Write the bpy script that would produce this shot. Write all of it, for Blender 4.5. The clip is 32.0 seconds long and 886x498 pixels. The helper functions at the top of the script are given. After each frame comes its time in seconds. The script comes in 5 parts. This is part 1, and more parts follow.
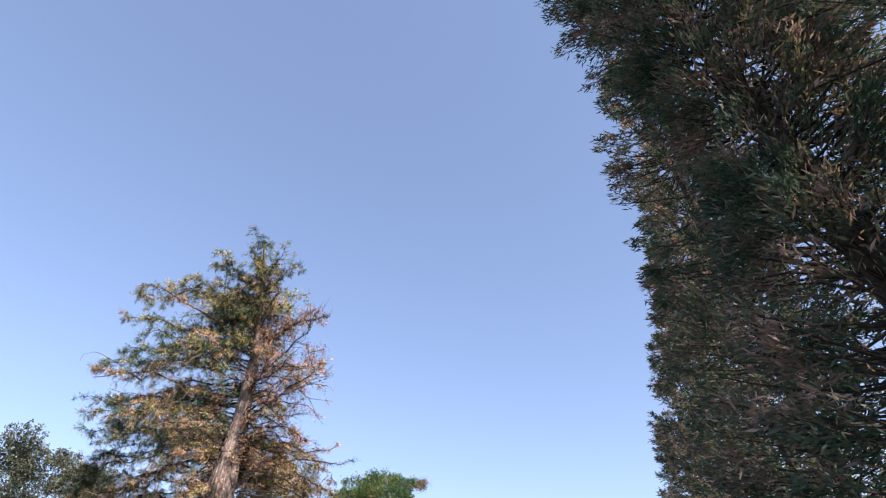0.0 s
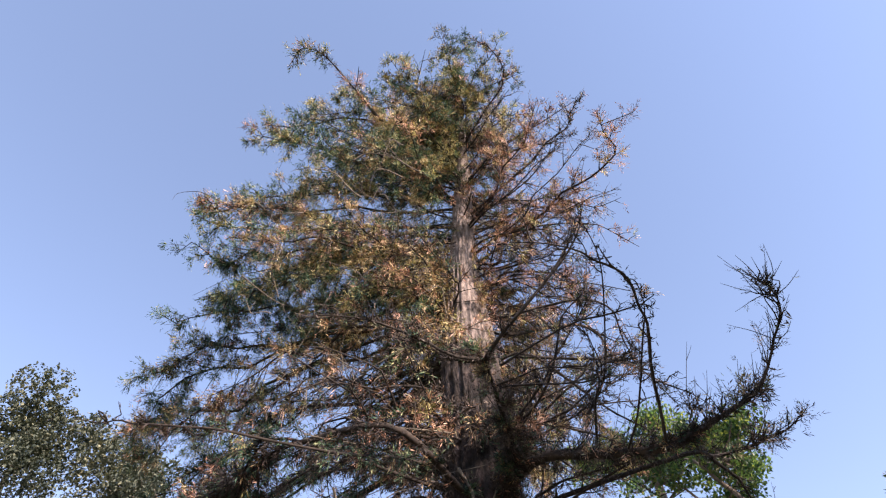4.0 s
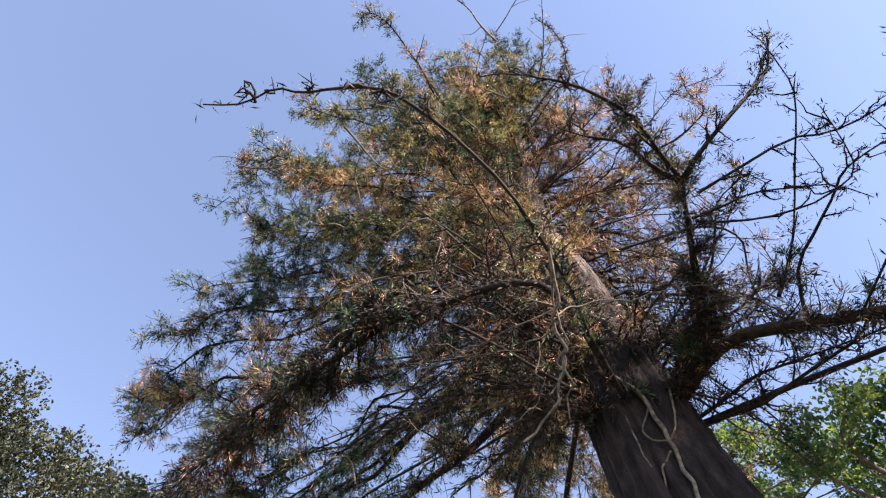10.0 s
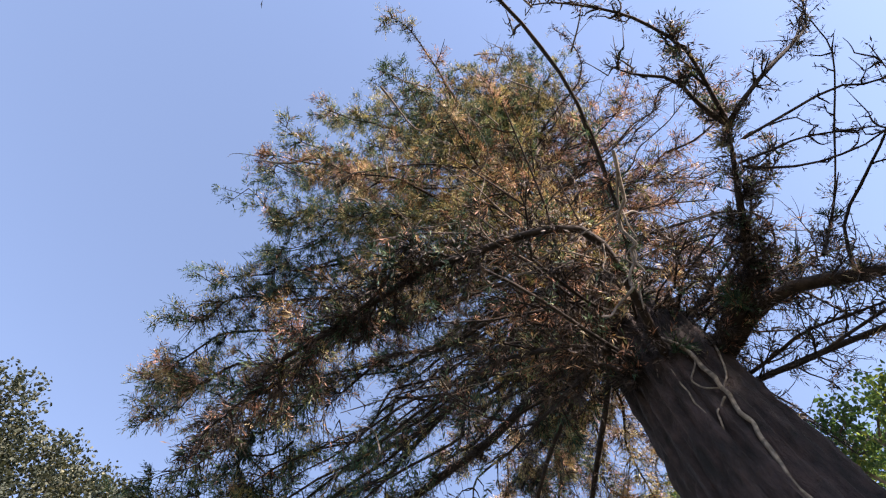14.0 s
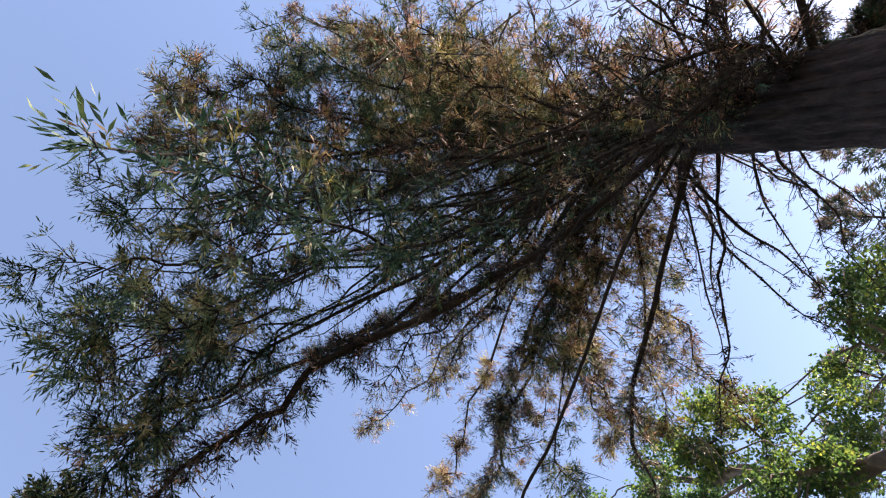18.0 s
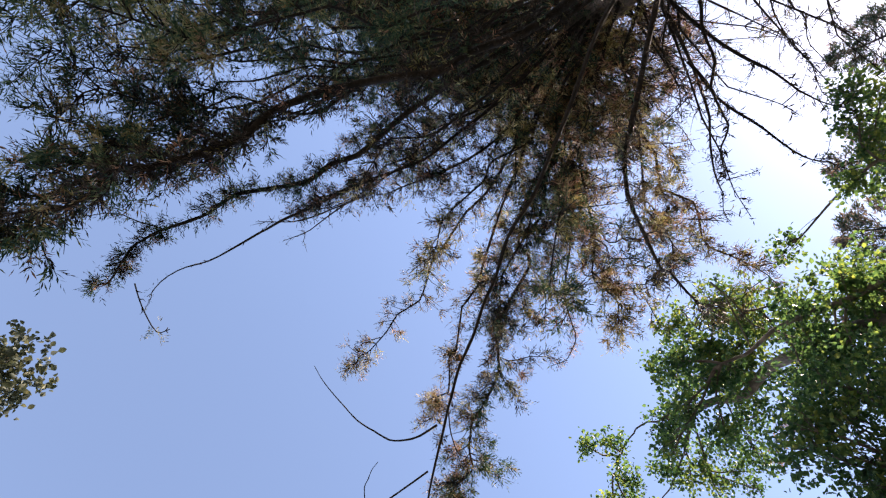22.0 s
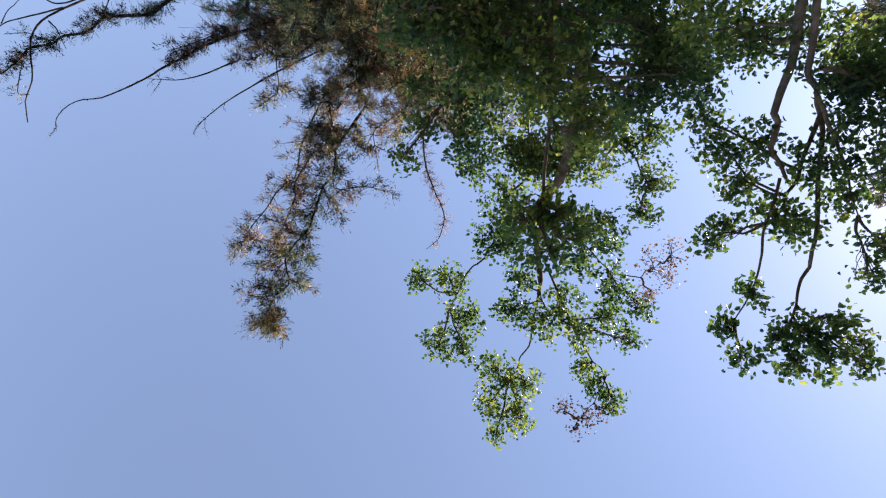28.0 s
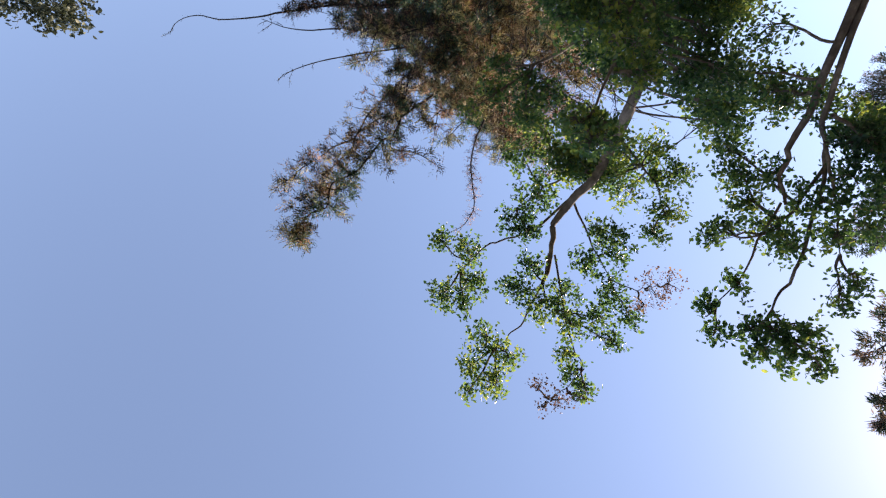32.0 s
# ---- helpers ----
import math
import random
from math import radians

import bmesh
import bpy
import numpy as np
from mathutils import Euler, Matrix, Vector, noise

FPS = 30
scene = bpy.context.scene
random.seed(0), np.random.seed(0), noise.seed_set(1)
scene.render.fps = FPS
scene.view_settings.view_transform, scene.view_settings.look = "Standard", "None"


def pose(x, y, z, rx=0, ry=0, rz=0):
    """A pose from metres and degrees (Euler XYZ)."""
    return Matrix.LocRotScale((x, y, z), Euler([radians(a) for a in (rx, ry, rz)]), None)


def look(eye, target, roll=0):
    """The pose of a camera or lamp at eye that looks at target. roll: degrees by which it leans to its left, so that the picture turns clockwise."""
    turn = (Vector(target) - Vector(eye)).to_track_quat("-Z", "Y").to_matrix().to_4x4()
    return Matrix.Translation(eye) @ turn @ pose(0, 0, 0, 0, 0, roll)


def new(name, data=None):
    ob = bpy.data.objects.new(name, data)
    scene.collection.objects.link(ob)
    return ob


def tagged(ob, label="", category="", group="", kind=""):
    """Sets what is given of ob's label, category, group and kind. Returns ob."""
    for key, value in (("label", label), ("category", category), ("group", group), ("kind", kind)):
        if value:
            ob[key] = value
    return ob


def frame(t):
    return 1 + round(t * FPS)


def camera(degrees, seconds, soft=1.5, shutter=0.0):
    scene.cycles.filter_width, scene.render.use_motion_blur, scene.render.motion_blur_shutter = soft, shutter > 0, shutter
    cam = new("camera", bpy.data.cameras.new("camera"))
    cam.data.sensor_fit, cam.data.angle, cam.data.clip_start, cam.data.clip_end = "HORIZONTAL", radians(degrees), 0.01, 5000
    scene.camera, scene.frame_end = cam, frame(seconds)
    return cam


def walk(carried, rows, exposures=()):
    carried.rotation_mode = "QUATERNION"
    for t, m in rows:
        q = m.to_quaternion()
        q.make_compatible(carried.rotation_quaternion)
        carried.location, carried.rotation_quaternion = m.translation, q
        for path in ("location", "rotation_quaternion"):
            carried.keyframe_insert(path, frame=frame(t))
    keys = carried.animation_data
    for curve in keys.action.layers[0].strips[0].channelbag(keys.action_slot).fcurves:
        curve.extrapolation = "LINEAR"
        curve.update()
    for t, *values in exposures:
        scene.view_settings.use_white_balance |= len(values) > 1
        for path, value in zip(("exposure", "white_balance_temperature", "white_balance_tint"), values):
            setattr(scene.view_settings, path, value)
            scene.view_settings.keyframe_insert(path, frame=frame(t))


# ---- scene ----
cam = camera(80.50, 32.0, 1.2)
PATH = [
    (0.0, pose(-0.000, 0.000, 1.599, 132.65, 2.08, -5.79)),
    (0.5, pose(-0.934, 1.478, 1.650, 134.29, 2.09, -5.12)),
    (1.0, pose(-2.076, 3.391, 1.824, 135.74, 2.17, -4.38)),
    (1.5, pose(-3.277, 5.303, 1.968, 137.06, 2.21, -3.96)),
    (2.0, pose(-4.047, 7.285, 1.948, 138.29, 2.13, -3.61)),
    (2.5, pose(-4.763, 9.138, 1.834, 139.98, 2.03, -3.58)),
    (3.0, pose(-5.381, 11.289, 1.872, 141.64, 1.58, -3.59)),
    (3.5, pose(-6.255, 12.295, 1.811, 143.55, 2.41, -4.52)),
    (5.5, pose(-7.127, 13.774, 1.614, 147.05, 3.20, -6.29)),
    (6.0, pose(-7.304, 14.270, 1.509, 148.13, 3.70, -6.68)),
    (6.5, pose(-7.493, 14.739, 1.443, 149.09, 4.05, -7.03)),
    (7.0, pose(-7.663, 15.253, 1.400, 150.40, 3.92, -7.64)),
    (7.5, pose(-7.763, 15.601, 1.490, 151.39, 3.90, -7.88)),
    (8.0, pose(-7.937, 15.836, 1.513, 152.38, 3.81, -8.33)),
    (8.5, pose(-8.010, 15.965, 1.501, 153.31, 3.89, -8.52)),
    (9.0, pose(-8.046, 15.985, 1.505, 154.18, 3.86, -8.44)),
    (9.5, pose(-8.092, 15.973, 1.509, 154.95, 3.80, -8.49)),
    (10.0, pose(-8.162, 15.936, 1.491, 155.78, 3.73, -8.57)),
    (10.5, pose(-8.142, 15.928, 1.503, 156.45, 3.75, -8.58)),
    (11.0, pose(-8.102, 15.937, 1.514, 157.10, 3.72, -8.51)),
    (11.5, pose(-8.106, 15.972, 1.512, 157.37, 3.60, -8.57)),
    (12.0, pose(-8.143, 15.993, 1.499, 157.62, 3.50, -8.65)),
    (12.5, pose(-8.180, 15.964, 1.485, 158.12, 3.49, -8.56)),
    (13.0, pose(-8.205, 15.980, 1.451, 158.56, 3.49, -8.40)),
    (13.5, pose(-8.297, 16.247, 1.427, 158.84, 3.56, -8.87)),
    (14.0, pose(-8.403, 16.794, 1.289, 159.95, 3.36, -9.66)),
    (14.5, pose(-8.638, 17.243, 1.183, 160.70, 3.84, -10.51)),
    (16.5, pose(-10.562, 20.449, 1.212, 167.50, 16.41, -24.54)),
    (17.0, pose(-10.325, 20.898, 1.156, 168.98, 16.14, -24.69)),
    (17.5, pose(-10.215, 21.480, 1.097, 170.69, 16.48, -24.56)),
    (18.0, pose(-9.866, 22.257, 1.092, 172.76, 16.24, -24.83)),
    (18.5, pose(-9.725, 22.933, 1.108, 174.75, 16.65, -24.74)),
    (19.0, pose(-9.382, 23.407, 1.101, 176.39, 16.19, -24.49)),
    (19.5, pose(-9.024, 23.906, 1.159, 178.09, 16.28, -24.40)),
    (20.0, pose(-8.621, 24.474, 1.169, 179.83, 15.35, -24.49)),
    (20.5, pose(-8.273, 24.930, 1.175, -178.50, 14.91, -24.61)),
    (21.0, pose(-8.007, 25.355, 1.261, -176.84, 14.93, -24.61)),
    (21.5, pose(-7.938, 25.701, 1.316, -175.53, 14.76, -24.75)),
    (22.0, pose(-7.566, 25.959, 1.284, -174.15, 14.52, -24.74)),
    (22.5, pose(-7.122, 26.237, 1.300, -172.64, 14.13, -24.70)),
    (23.0, pose(-6.762, 26.642, 1.353, -171.11, 14.11, -24.63)),
    (23.5, pose(-6.255, 26.960, 1.350, -169.65, 13.41, -24.79)),
    (24.0, pose(-5.723, 27.244, 1.464, -167.93, 12.56, -24.89)),
    (24.5, pose(-5.292, 27.555, 1.508, -166.50, 11.96, -25.03)),
    (26.5, pose(-3.114, 28.872, 1.630, -159.84, 10.06, -25.61)),
    (27.0, pose(-2.039, 28.838, 1.472, -158.28, 6.96, -26.38)),
    (27.5, pose(-0.948, 29.022, 1.627, -155.83, 4.00, -27.28)),
    (28.0, pose(0.259, 29.402, 2.058, -153.00, 1.36, -28.54)),
    (28.5, pose(0.878, 29.806, 2.354, -150.31, 0.79, -29.17)),
    (29.0, pose(1.273, 30.010, 2.603, -148.32, -0.08, -29.64)),
    (29.5, pose(1.510, 30.258, 2.823, -146.98, -0.28, -30.14)),
    (30.0, pose(1.592, 30.556, 2.838, -145.91, 1.57, -33.05)),
    (30.5, pose(1.437, 30.766, 2.726, -145.59, 3.79, -35.70)),
    (31.0, pose(1.290, 30.977, 2.602, -145.50, 6.18, -38.47)),
    (31.5, pose(1.289, 31.195, 2.520, -145.55, 8.23, -41.02)),
    (32.0, pose(1.264, 31.450, 2.421, -145.75, 10.43, -43.66)),
]
walk(cam, PATH, [(0.0, 1.15, 6700, 22), (1.5, 1.2, 6900, 22), (3.5, 1.35, 7000, 26), (9.0, 1.43, 6900, 26), (17.0, 1.46, 6900, 25), (21.0, 1.42, 6900, 24), (24.0, 1.32, 6900, 24), (28.0, 1.15, 6900, 23), (32.0, 1.1, 6900, 23)])

# ---------------------------------------------------------------- light
SUN_DIR = Vector((0.52, -0.69, 0.52)).normalized()      # towards the sun
world = bpy.data.worlds.new("sky")
scene.world = world
world.use_nodes = True
wn = world.node_tree.nodes
wl = world.node_tree.links
sky = wn.new("ShaderNodeTexSky")
sky.sky_type = "NISHITA"
sky.sun_disc = False
sky.sun_elevation = math.asin(SUN_DIR.z)
sky.sun_rotation = math.atan2(SUN_DIR.x, SUN_DIR.y)
sky.altitude = 0
sky.air_density = 1.0
sky.dust_density = 0.2
sky.ozone_density = 1.0
haze = wn.new("ShaderNodeMix")
haze.data_type = "RGBA"
haze.inputs["Factor"].default_value = 0.32
haze.inputs["B"].default_value = (0.86, 1.36, 2.15, 1)      # even summer haze
wl.new(sky.outputs[0], haze.inputs["A"])
wl.new(haze.outputs["Result"], wn["Background"].inputs[0])
wn["Background"].inputs[1].default_value = 0.15
sun = new("sun", bpy.data.lights.new("sun", "SUN"))
sun.data.energy = 5.0
sun.data.angle = radians(0.53)
sun.data.color = (1.0, 0.9, 0.76)
sun.matrix_world = look((0, 0, 40), Vector((0, 0, 40)) - SUN_DIR)


# ---------------------------------------------------------------- materials
def material(name, rough=0.7):
    m = bpy.data.materials.new(name)
    m.use_nodes = True
    b = m.node_tree.nodes["Principled BSDF"]
    b.inputs["Roughness"].default_value = rough
    return m, m.node_tree.nodes, m.node_tree.links, b


def ramp(nodes, stops):
    r = nodes.new("ShaderNodeValToRGB")
    el = r.color_ramp.elements
    el[0].position, el[0].color = stops[0][0], (*stops[0][1], 1)
    el[1].position, el[1].color = stops[-1][0], (*stops[-1][1], 1)
    for p, c in stops[1:-1]:
        e = el.new(p)
        e.color = (*c, 1)
    return r


def leaf_material(name, stops, patch=0.8, rough=0.6, through_light=0.2, glow=(1.3, 1.25, 0.8), fine=7.0):
    """A leaf: colour by piece and by patch of the crown, with light let through."""
    m, n, l, b = material(name, rough)
    geo = n.new("ShaderNodeNewGeometry")
    tex = n.new("ShaderNodeTexNoise")
    tc = n.new("ShaderNodeTexCoord")
    tex.inputs["Scale"].default_value = patch
    tex.inputs["Detail"].default_value = 3
    l.new(tc.outputs["Object"], tex.inputs["Vector"])
    tuft = n.new("ShaderNodeTexNoise")
    tuft.inputs["Scale"].default_value = fine
    tuft.inputs["Detail"].default_value = 1
    l.new(tc.outputs["Object"], tuft.inputs["Vector"])

    def scaled(socket, gain, add):
        k = n.new("ShaderNodeMath")
        k.operation = "MULTIPLY_ADD"
        k.inputs[1].default_value = gain
        l.new(socket, k.inputs[0])
        if isinstance(add, float):
            k.inputs[2].default_value = add
        else:
            l.new(add, k.inputs[2])
        return k.outputs[0]

    mixed = scaled(geo.outputs["Random Per Island"], 0.36, -1.18)
    mixed = scaled(tex.outputs["Fac"], 1.4, mixed)
    mixed = scaled(tuft.outputs["Fac"], 1.6, mixed)
    r = ramp(n, stops)
    l.new(mixed, r.inputs["Fac"])
    l.new(r.outputs["Color"], b.inputs["Base Color"])
    tr = n.new("ShaderNodeBsdfTranslucent")
    tint = n.new("ShaderNodeMix")
    tint.data_type = "RGBA"
    tint.blend_type = "MULTIPLY"
    tint.inputs["Factor"].default_value = 1.0
    tint.inputs["B"].default_value = (*glow, 1)
    l.new(r.outputs["Color"], tint.inputs["A"])
    l.new(tint.outputs["Result"], tr.inputs["Color"])
    b.inputs["Specular IOR Level"].default_value = 0.25
    ms = n.new("ShaderNodeMixShader")
    ms.inputs[0].default_value = through_light
    l.new(b.outputs[0], ms.inputs[1])
    l.new(tr.outputs[0], ms.inputs[2])
    l.new(ms.outputs[0], n["Material Output"].inputs["Surface"])
    return m


def bark_material(name, dark, light, scale=(9, 9, 1.2), strength=0.6, distance=0.05, sunlit_upper=None):
    """Bark: long furrows along the stem, blotches, fine grain."""
    m, n, l, b = material(name, 0.9)
    tc = n.new("ShaderNodeTexCoord")
    mp = n.new("ShaderNodeMapping")
    mp.inputs["Scale"].default_value = scale
    l.new(tc.outputs["Object"], mp.inputs["Vector"])
    a = n.new("ShaderNodeTexNoise")
    a.inputs["Scale"].default_value = 1.0
    a.inputs["Detail"].default_value = 8
    a.inputs["Roughness"].default_value = 0.65
    l.new(mp.outputs[0], a.inputs["Vector"])
    c = n.new("ShaderNodeTexNoise")
    c.inputs["Scale"].default_value = 1.3
    c.inputs["Detail"].default_value = 4
    l.new(tc.outputs["Object"], c.inputs["Vector"])
    add = n.new("ShaderNodeMath")
    add.operation = "MULTIPLY_ADD"
    add.inputs[1].default_value = 0.4
    sc = n.new("ShaderNodeMath")
    sc.operation = "MULTIPLY"
    sc.inputs[1].default_value = 0.65
    l.new(a.outputs["Fac"], sc.inputs[0])
    l.new(c.outputs["Fac"], add.inputs[0])
    l.new(sc.outputs[0], add.inputs[2])
    r = ramp(n, [(0.44, dark), (0.54, [(p + q) / 2.8 for p, q in zip(dark, light)]), (0.66, light)])
    l.new(add.outputs[0], r.inputs["Fac"])
    colour = r.outputs["Color"]
    if sunlit_upper:
        # paler grey upper stem, its sunlight painted into the colour, with a ragged lower edge
        start, end, pale = sunlit_upper
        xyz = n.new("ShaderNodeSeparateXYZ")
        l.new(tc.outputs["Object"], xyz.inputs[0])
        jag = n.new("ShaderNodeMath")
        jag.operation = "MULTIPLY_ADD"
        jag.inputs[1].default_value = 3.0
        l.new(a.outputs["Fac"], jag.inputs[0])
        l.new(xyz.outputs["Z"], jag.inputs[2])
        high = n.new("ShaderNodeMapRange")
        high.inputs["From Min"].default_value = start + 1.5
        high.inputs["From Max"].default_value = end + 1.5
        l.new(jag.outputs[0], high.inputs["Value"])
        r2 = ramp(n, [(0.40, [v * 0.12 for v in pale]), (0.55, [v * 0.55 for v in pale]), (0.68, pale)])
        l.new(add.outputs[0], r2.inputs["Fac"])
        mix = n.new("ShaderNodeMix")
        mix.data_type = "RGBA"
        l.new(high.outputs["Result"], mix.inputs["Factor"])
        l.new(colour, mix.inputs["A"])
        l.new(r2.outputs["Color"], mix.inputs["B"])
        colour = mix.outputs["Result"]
    l.new(colour, b.inputs["Base Color"])
    bump = n.new("ShaderNodeBump")
    bump.inputs["Strength"].default_value = strength
    bump.inputs["Distance"].default_value = distance
    l.new(a.outputs["Fac"], bump.inputs["Height"])
    l.new(bump.outputs["Normal"], b.inputs["Normal"])
    return m


NEEDLE_GREEN = leaf_material("needles_green", [(0.1, (0.008, 0.026, 0.022)), (0.42, (0.034, 0.087, 0.063)), (0.68, (0.104, 0.173, 0.097)), (0.95, (0.365, 0.398, 0.223))], through_light=0.16)
NEEDLE_OLIVE = leaf_material("needles_olive", [(0.1, (0.018, 0.019, 0.010)), (0.37, (0.125, 0.115, 0.047)), (0.58, (0.343, 0.311, 0.128)), (0.84, (0.666, 0.612, 0.343))], through_light=0.19)
NEEDLE_RUST = leaf_material("needles_rust", [(0.1, (0.020, 0.013, 0.010)), (0.37, (0.130, 0.077, 0.040)), (0.58, (0.400, 0.268, 0.132)), (0.84, (0.680, 0.612, 0.407))], through_light=0.15)
NEEDLE_DRY = leaf_material("needles_dry", [(0.1, (0.031, 0.016, 0.015)), (0.37, (0.188, 0.094, 0.069)), (0.58, (0.463, 0.250, 0.175)), (0.84, (0.800, 0.550, 0.425))], through_light=0.15)
# moss and old needles, with the crown's inner shade put into the colour
MOSS_SHADED = leaf_material("shaded_moss", [(0.1, (0.011, 0.010, 0.010)), (0.5, (0.039, 0.032, 0.031)), (0.9, (0.140, 0.112, 0.095))], through_light=0.08)
BROAD = leaf_material("leaf_broad", [(0.1, (0.018, 0.046, 0.038)), (0.42, (0.040, 0.086, 0.060)), (0.7, (0.082, 0.135, 0.072)), (0.97, (0.18, 0.21, 0.085))], patch=0.5, rough=0.33, through_light=0.5, glow=(3.0, 2.8, 1.05))
DRY_LEAF = leaf_material("leaf_dried", [(0.1, (0.05, 0.03, 0.03)), (0.45, (0.16, 0.09, 0.085)), (0.75, (0.32, 0.20, 0.18)), (0.97, (0.5, 0.36, 0.3))], through_light=0.3)
OLIVE = leaf_material("leaf_grey_green", [(0.1, (0.026, 0.039, 0.032)), (0.5, (0.075, 0.094, 0.072)), (0.8, (0.150, 0.165, 0.120)), (0.97, (0.270, 0.270, 0.176))], patch=0.35)
CYPRESS = leaf_material("cypress_sprays", [(0.1, (0.024, 0.052, 0.046)), (0.42, (0.060, 0.098, 0.080)), (0.6, (0.125, 0.120, 0.105)), (0.76, (0.160, 0.112, 0.122)), (0.97, (0.34, 0.26, 0.26))], patch=0.45, rough=0.85, through_light=0.4, fine=3.0)
# near-black lower stem and pale upper stem carry shade and sunlight in their colour
BARK = bark_material("redwood_bark", (0.004, 0.0032, 0.0032), (0.050, 0.033, 0.032), scale=(11, 11, 4.0), strength=1.0, distance=0.08, sunlit_upper=(7.0, 8.8, (0.40, 0.325, 0.295)))
LIMB = bark_material("limb_bark", (0.008, 0.006, 0.005), (0.05, 0.036, 0.028), scale=(14, 14, 14), distance=0.015)
TWIG_PALE = bark_material("bleached_wood", (0.07, 0.06, 0.05), (0.28, 0.24, 0.19), scale=(20, 20, 20), distance=0.004)
BROAD_BARK = bark_material("smooth_bark", (0.09, 0.072, 0.064), (0.30, 0.25, 0.215), scale=(7, 7, 3), strength=0.35, distance=0.015)
GREY_BARK = bark_material("grey_bark", (0.12, 0.10, 0.085), (0.36, 0.32, 0.27), scale=(8, 8, 3), distance=0.02)

rng = np.random.default_rng(11)


# ---------------------------------------------------------------- tree building
def unit(v):
    v = np.asarray(v, float)
    return v / (np.linalg.norm(v, axis=-1, keepdims=True) + 1e-9)


def bezier(p0, p1, p2, p3, n):
    t = np.linspace(0, 1, n)[:, None]
    return (1 - t) ** 3 * p0 + 3 * (1 - t) ** 2 * t * p1 + 3 * (1 - t) * t ** 2 * p2 + t ** 3 * p3


def through_points(pts, n):
    """A smooth line through some points (Catmull-Rom)."""
    P = np.asarray(pts, float)
    if len(P) == 2:
        return P[0] + (P[1] - P[0]) * np.linspace(0, 1, n)[:, None]
    E = np.vstack([2 * P[0] - P[1], P, 2 * P[-1] - P[-2]])
    s = np.linspace(0, len(P) - 1 - 1e-6, n)
    i = s.astype(int)
    t = (s - i)[:, None]
    a, b, c, d = E[i], E[i + 1], E[i + 2], E[i + 3]
    return 0.5 * (2 * b + (c - a) * t + (2 * a - 5 * b + 4 * c - d) * t ** 2 + (3 * b - a - 3 * c + d) * t ** 3)


def reseed(pts):
    """Ties a limb's chance details to its own place, so that they stay when others change."""
    global rng
    rng = np.random.default_rng(int(abs(np.asarray(pts)).sum() * 1000))


def wobble(path, amount):
    """Uneven growth: slow random bends, none at the root."""
    n = len(path)
    k = rng.normal(0, amount, (max(3, n // 3), 3))
    x = np.linspace(0, len(k) - 1, n)
    add = np.stack([np.interp(x, np.arange(len(k)), k[:, j]) for j in range(3)], 1)
    return path + add * np.minimum(1, np.linspace(0, 3, n))[:, None]


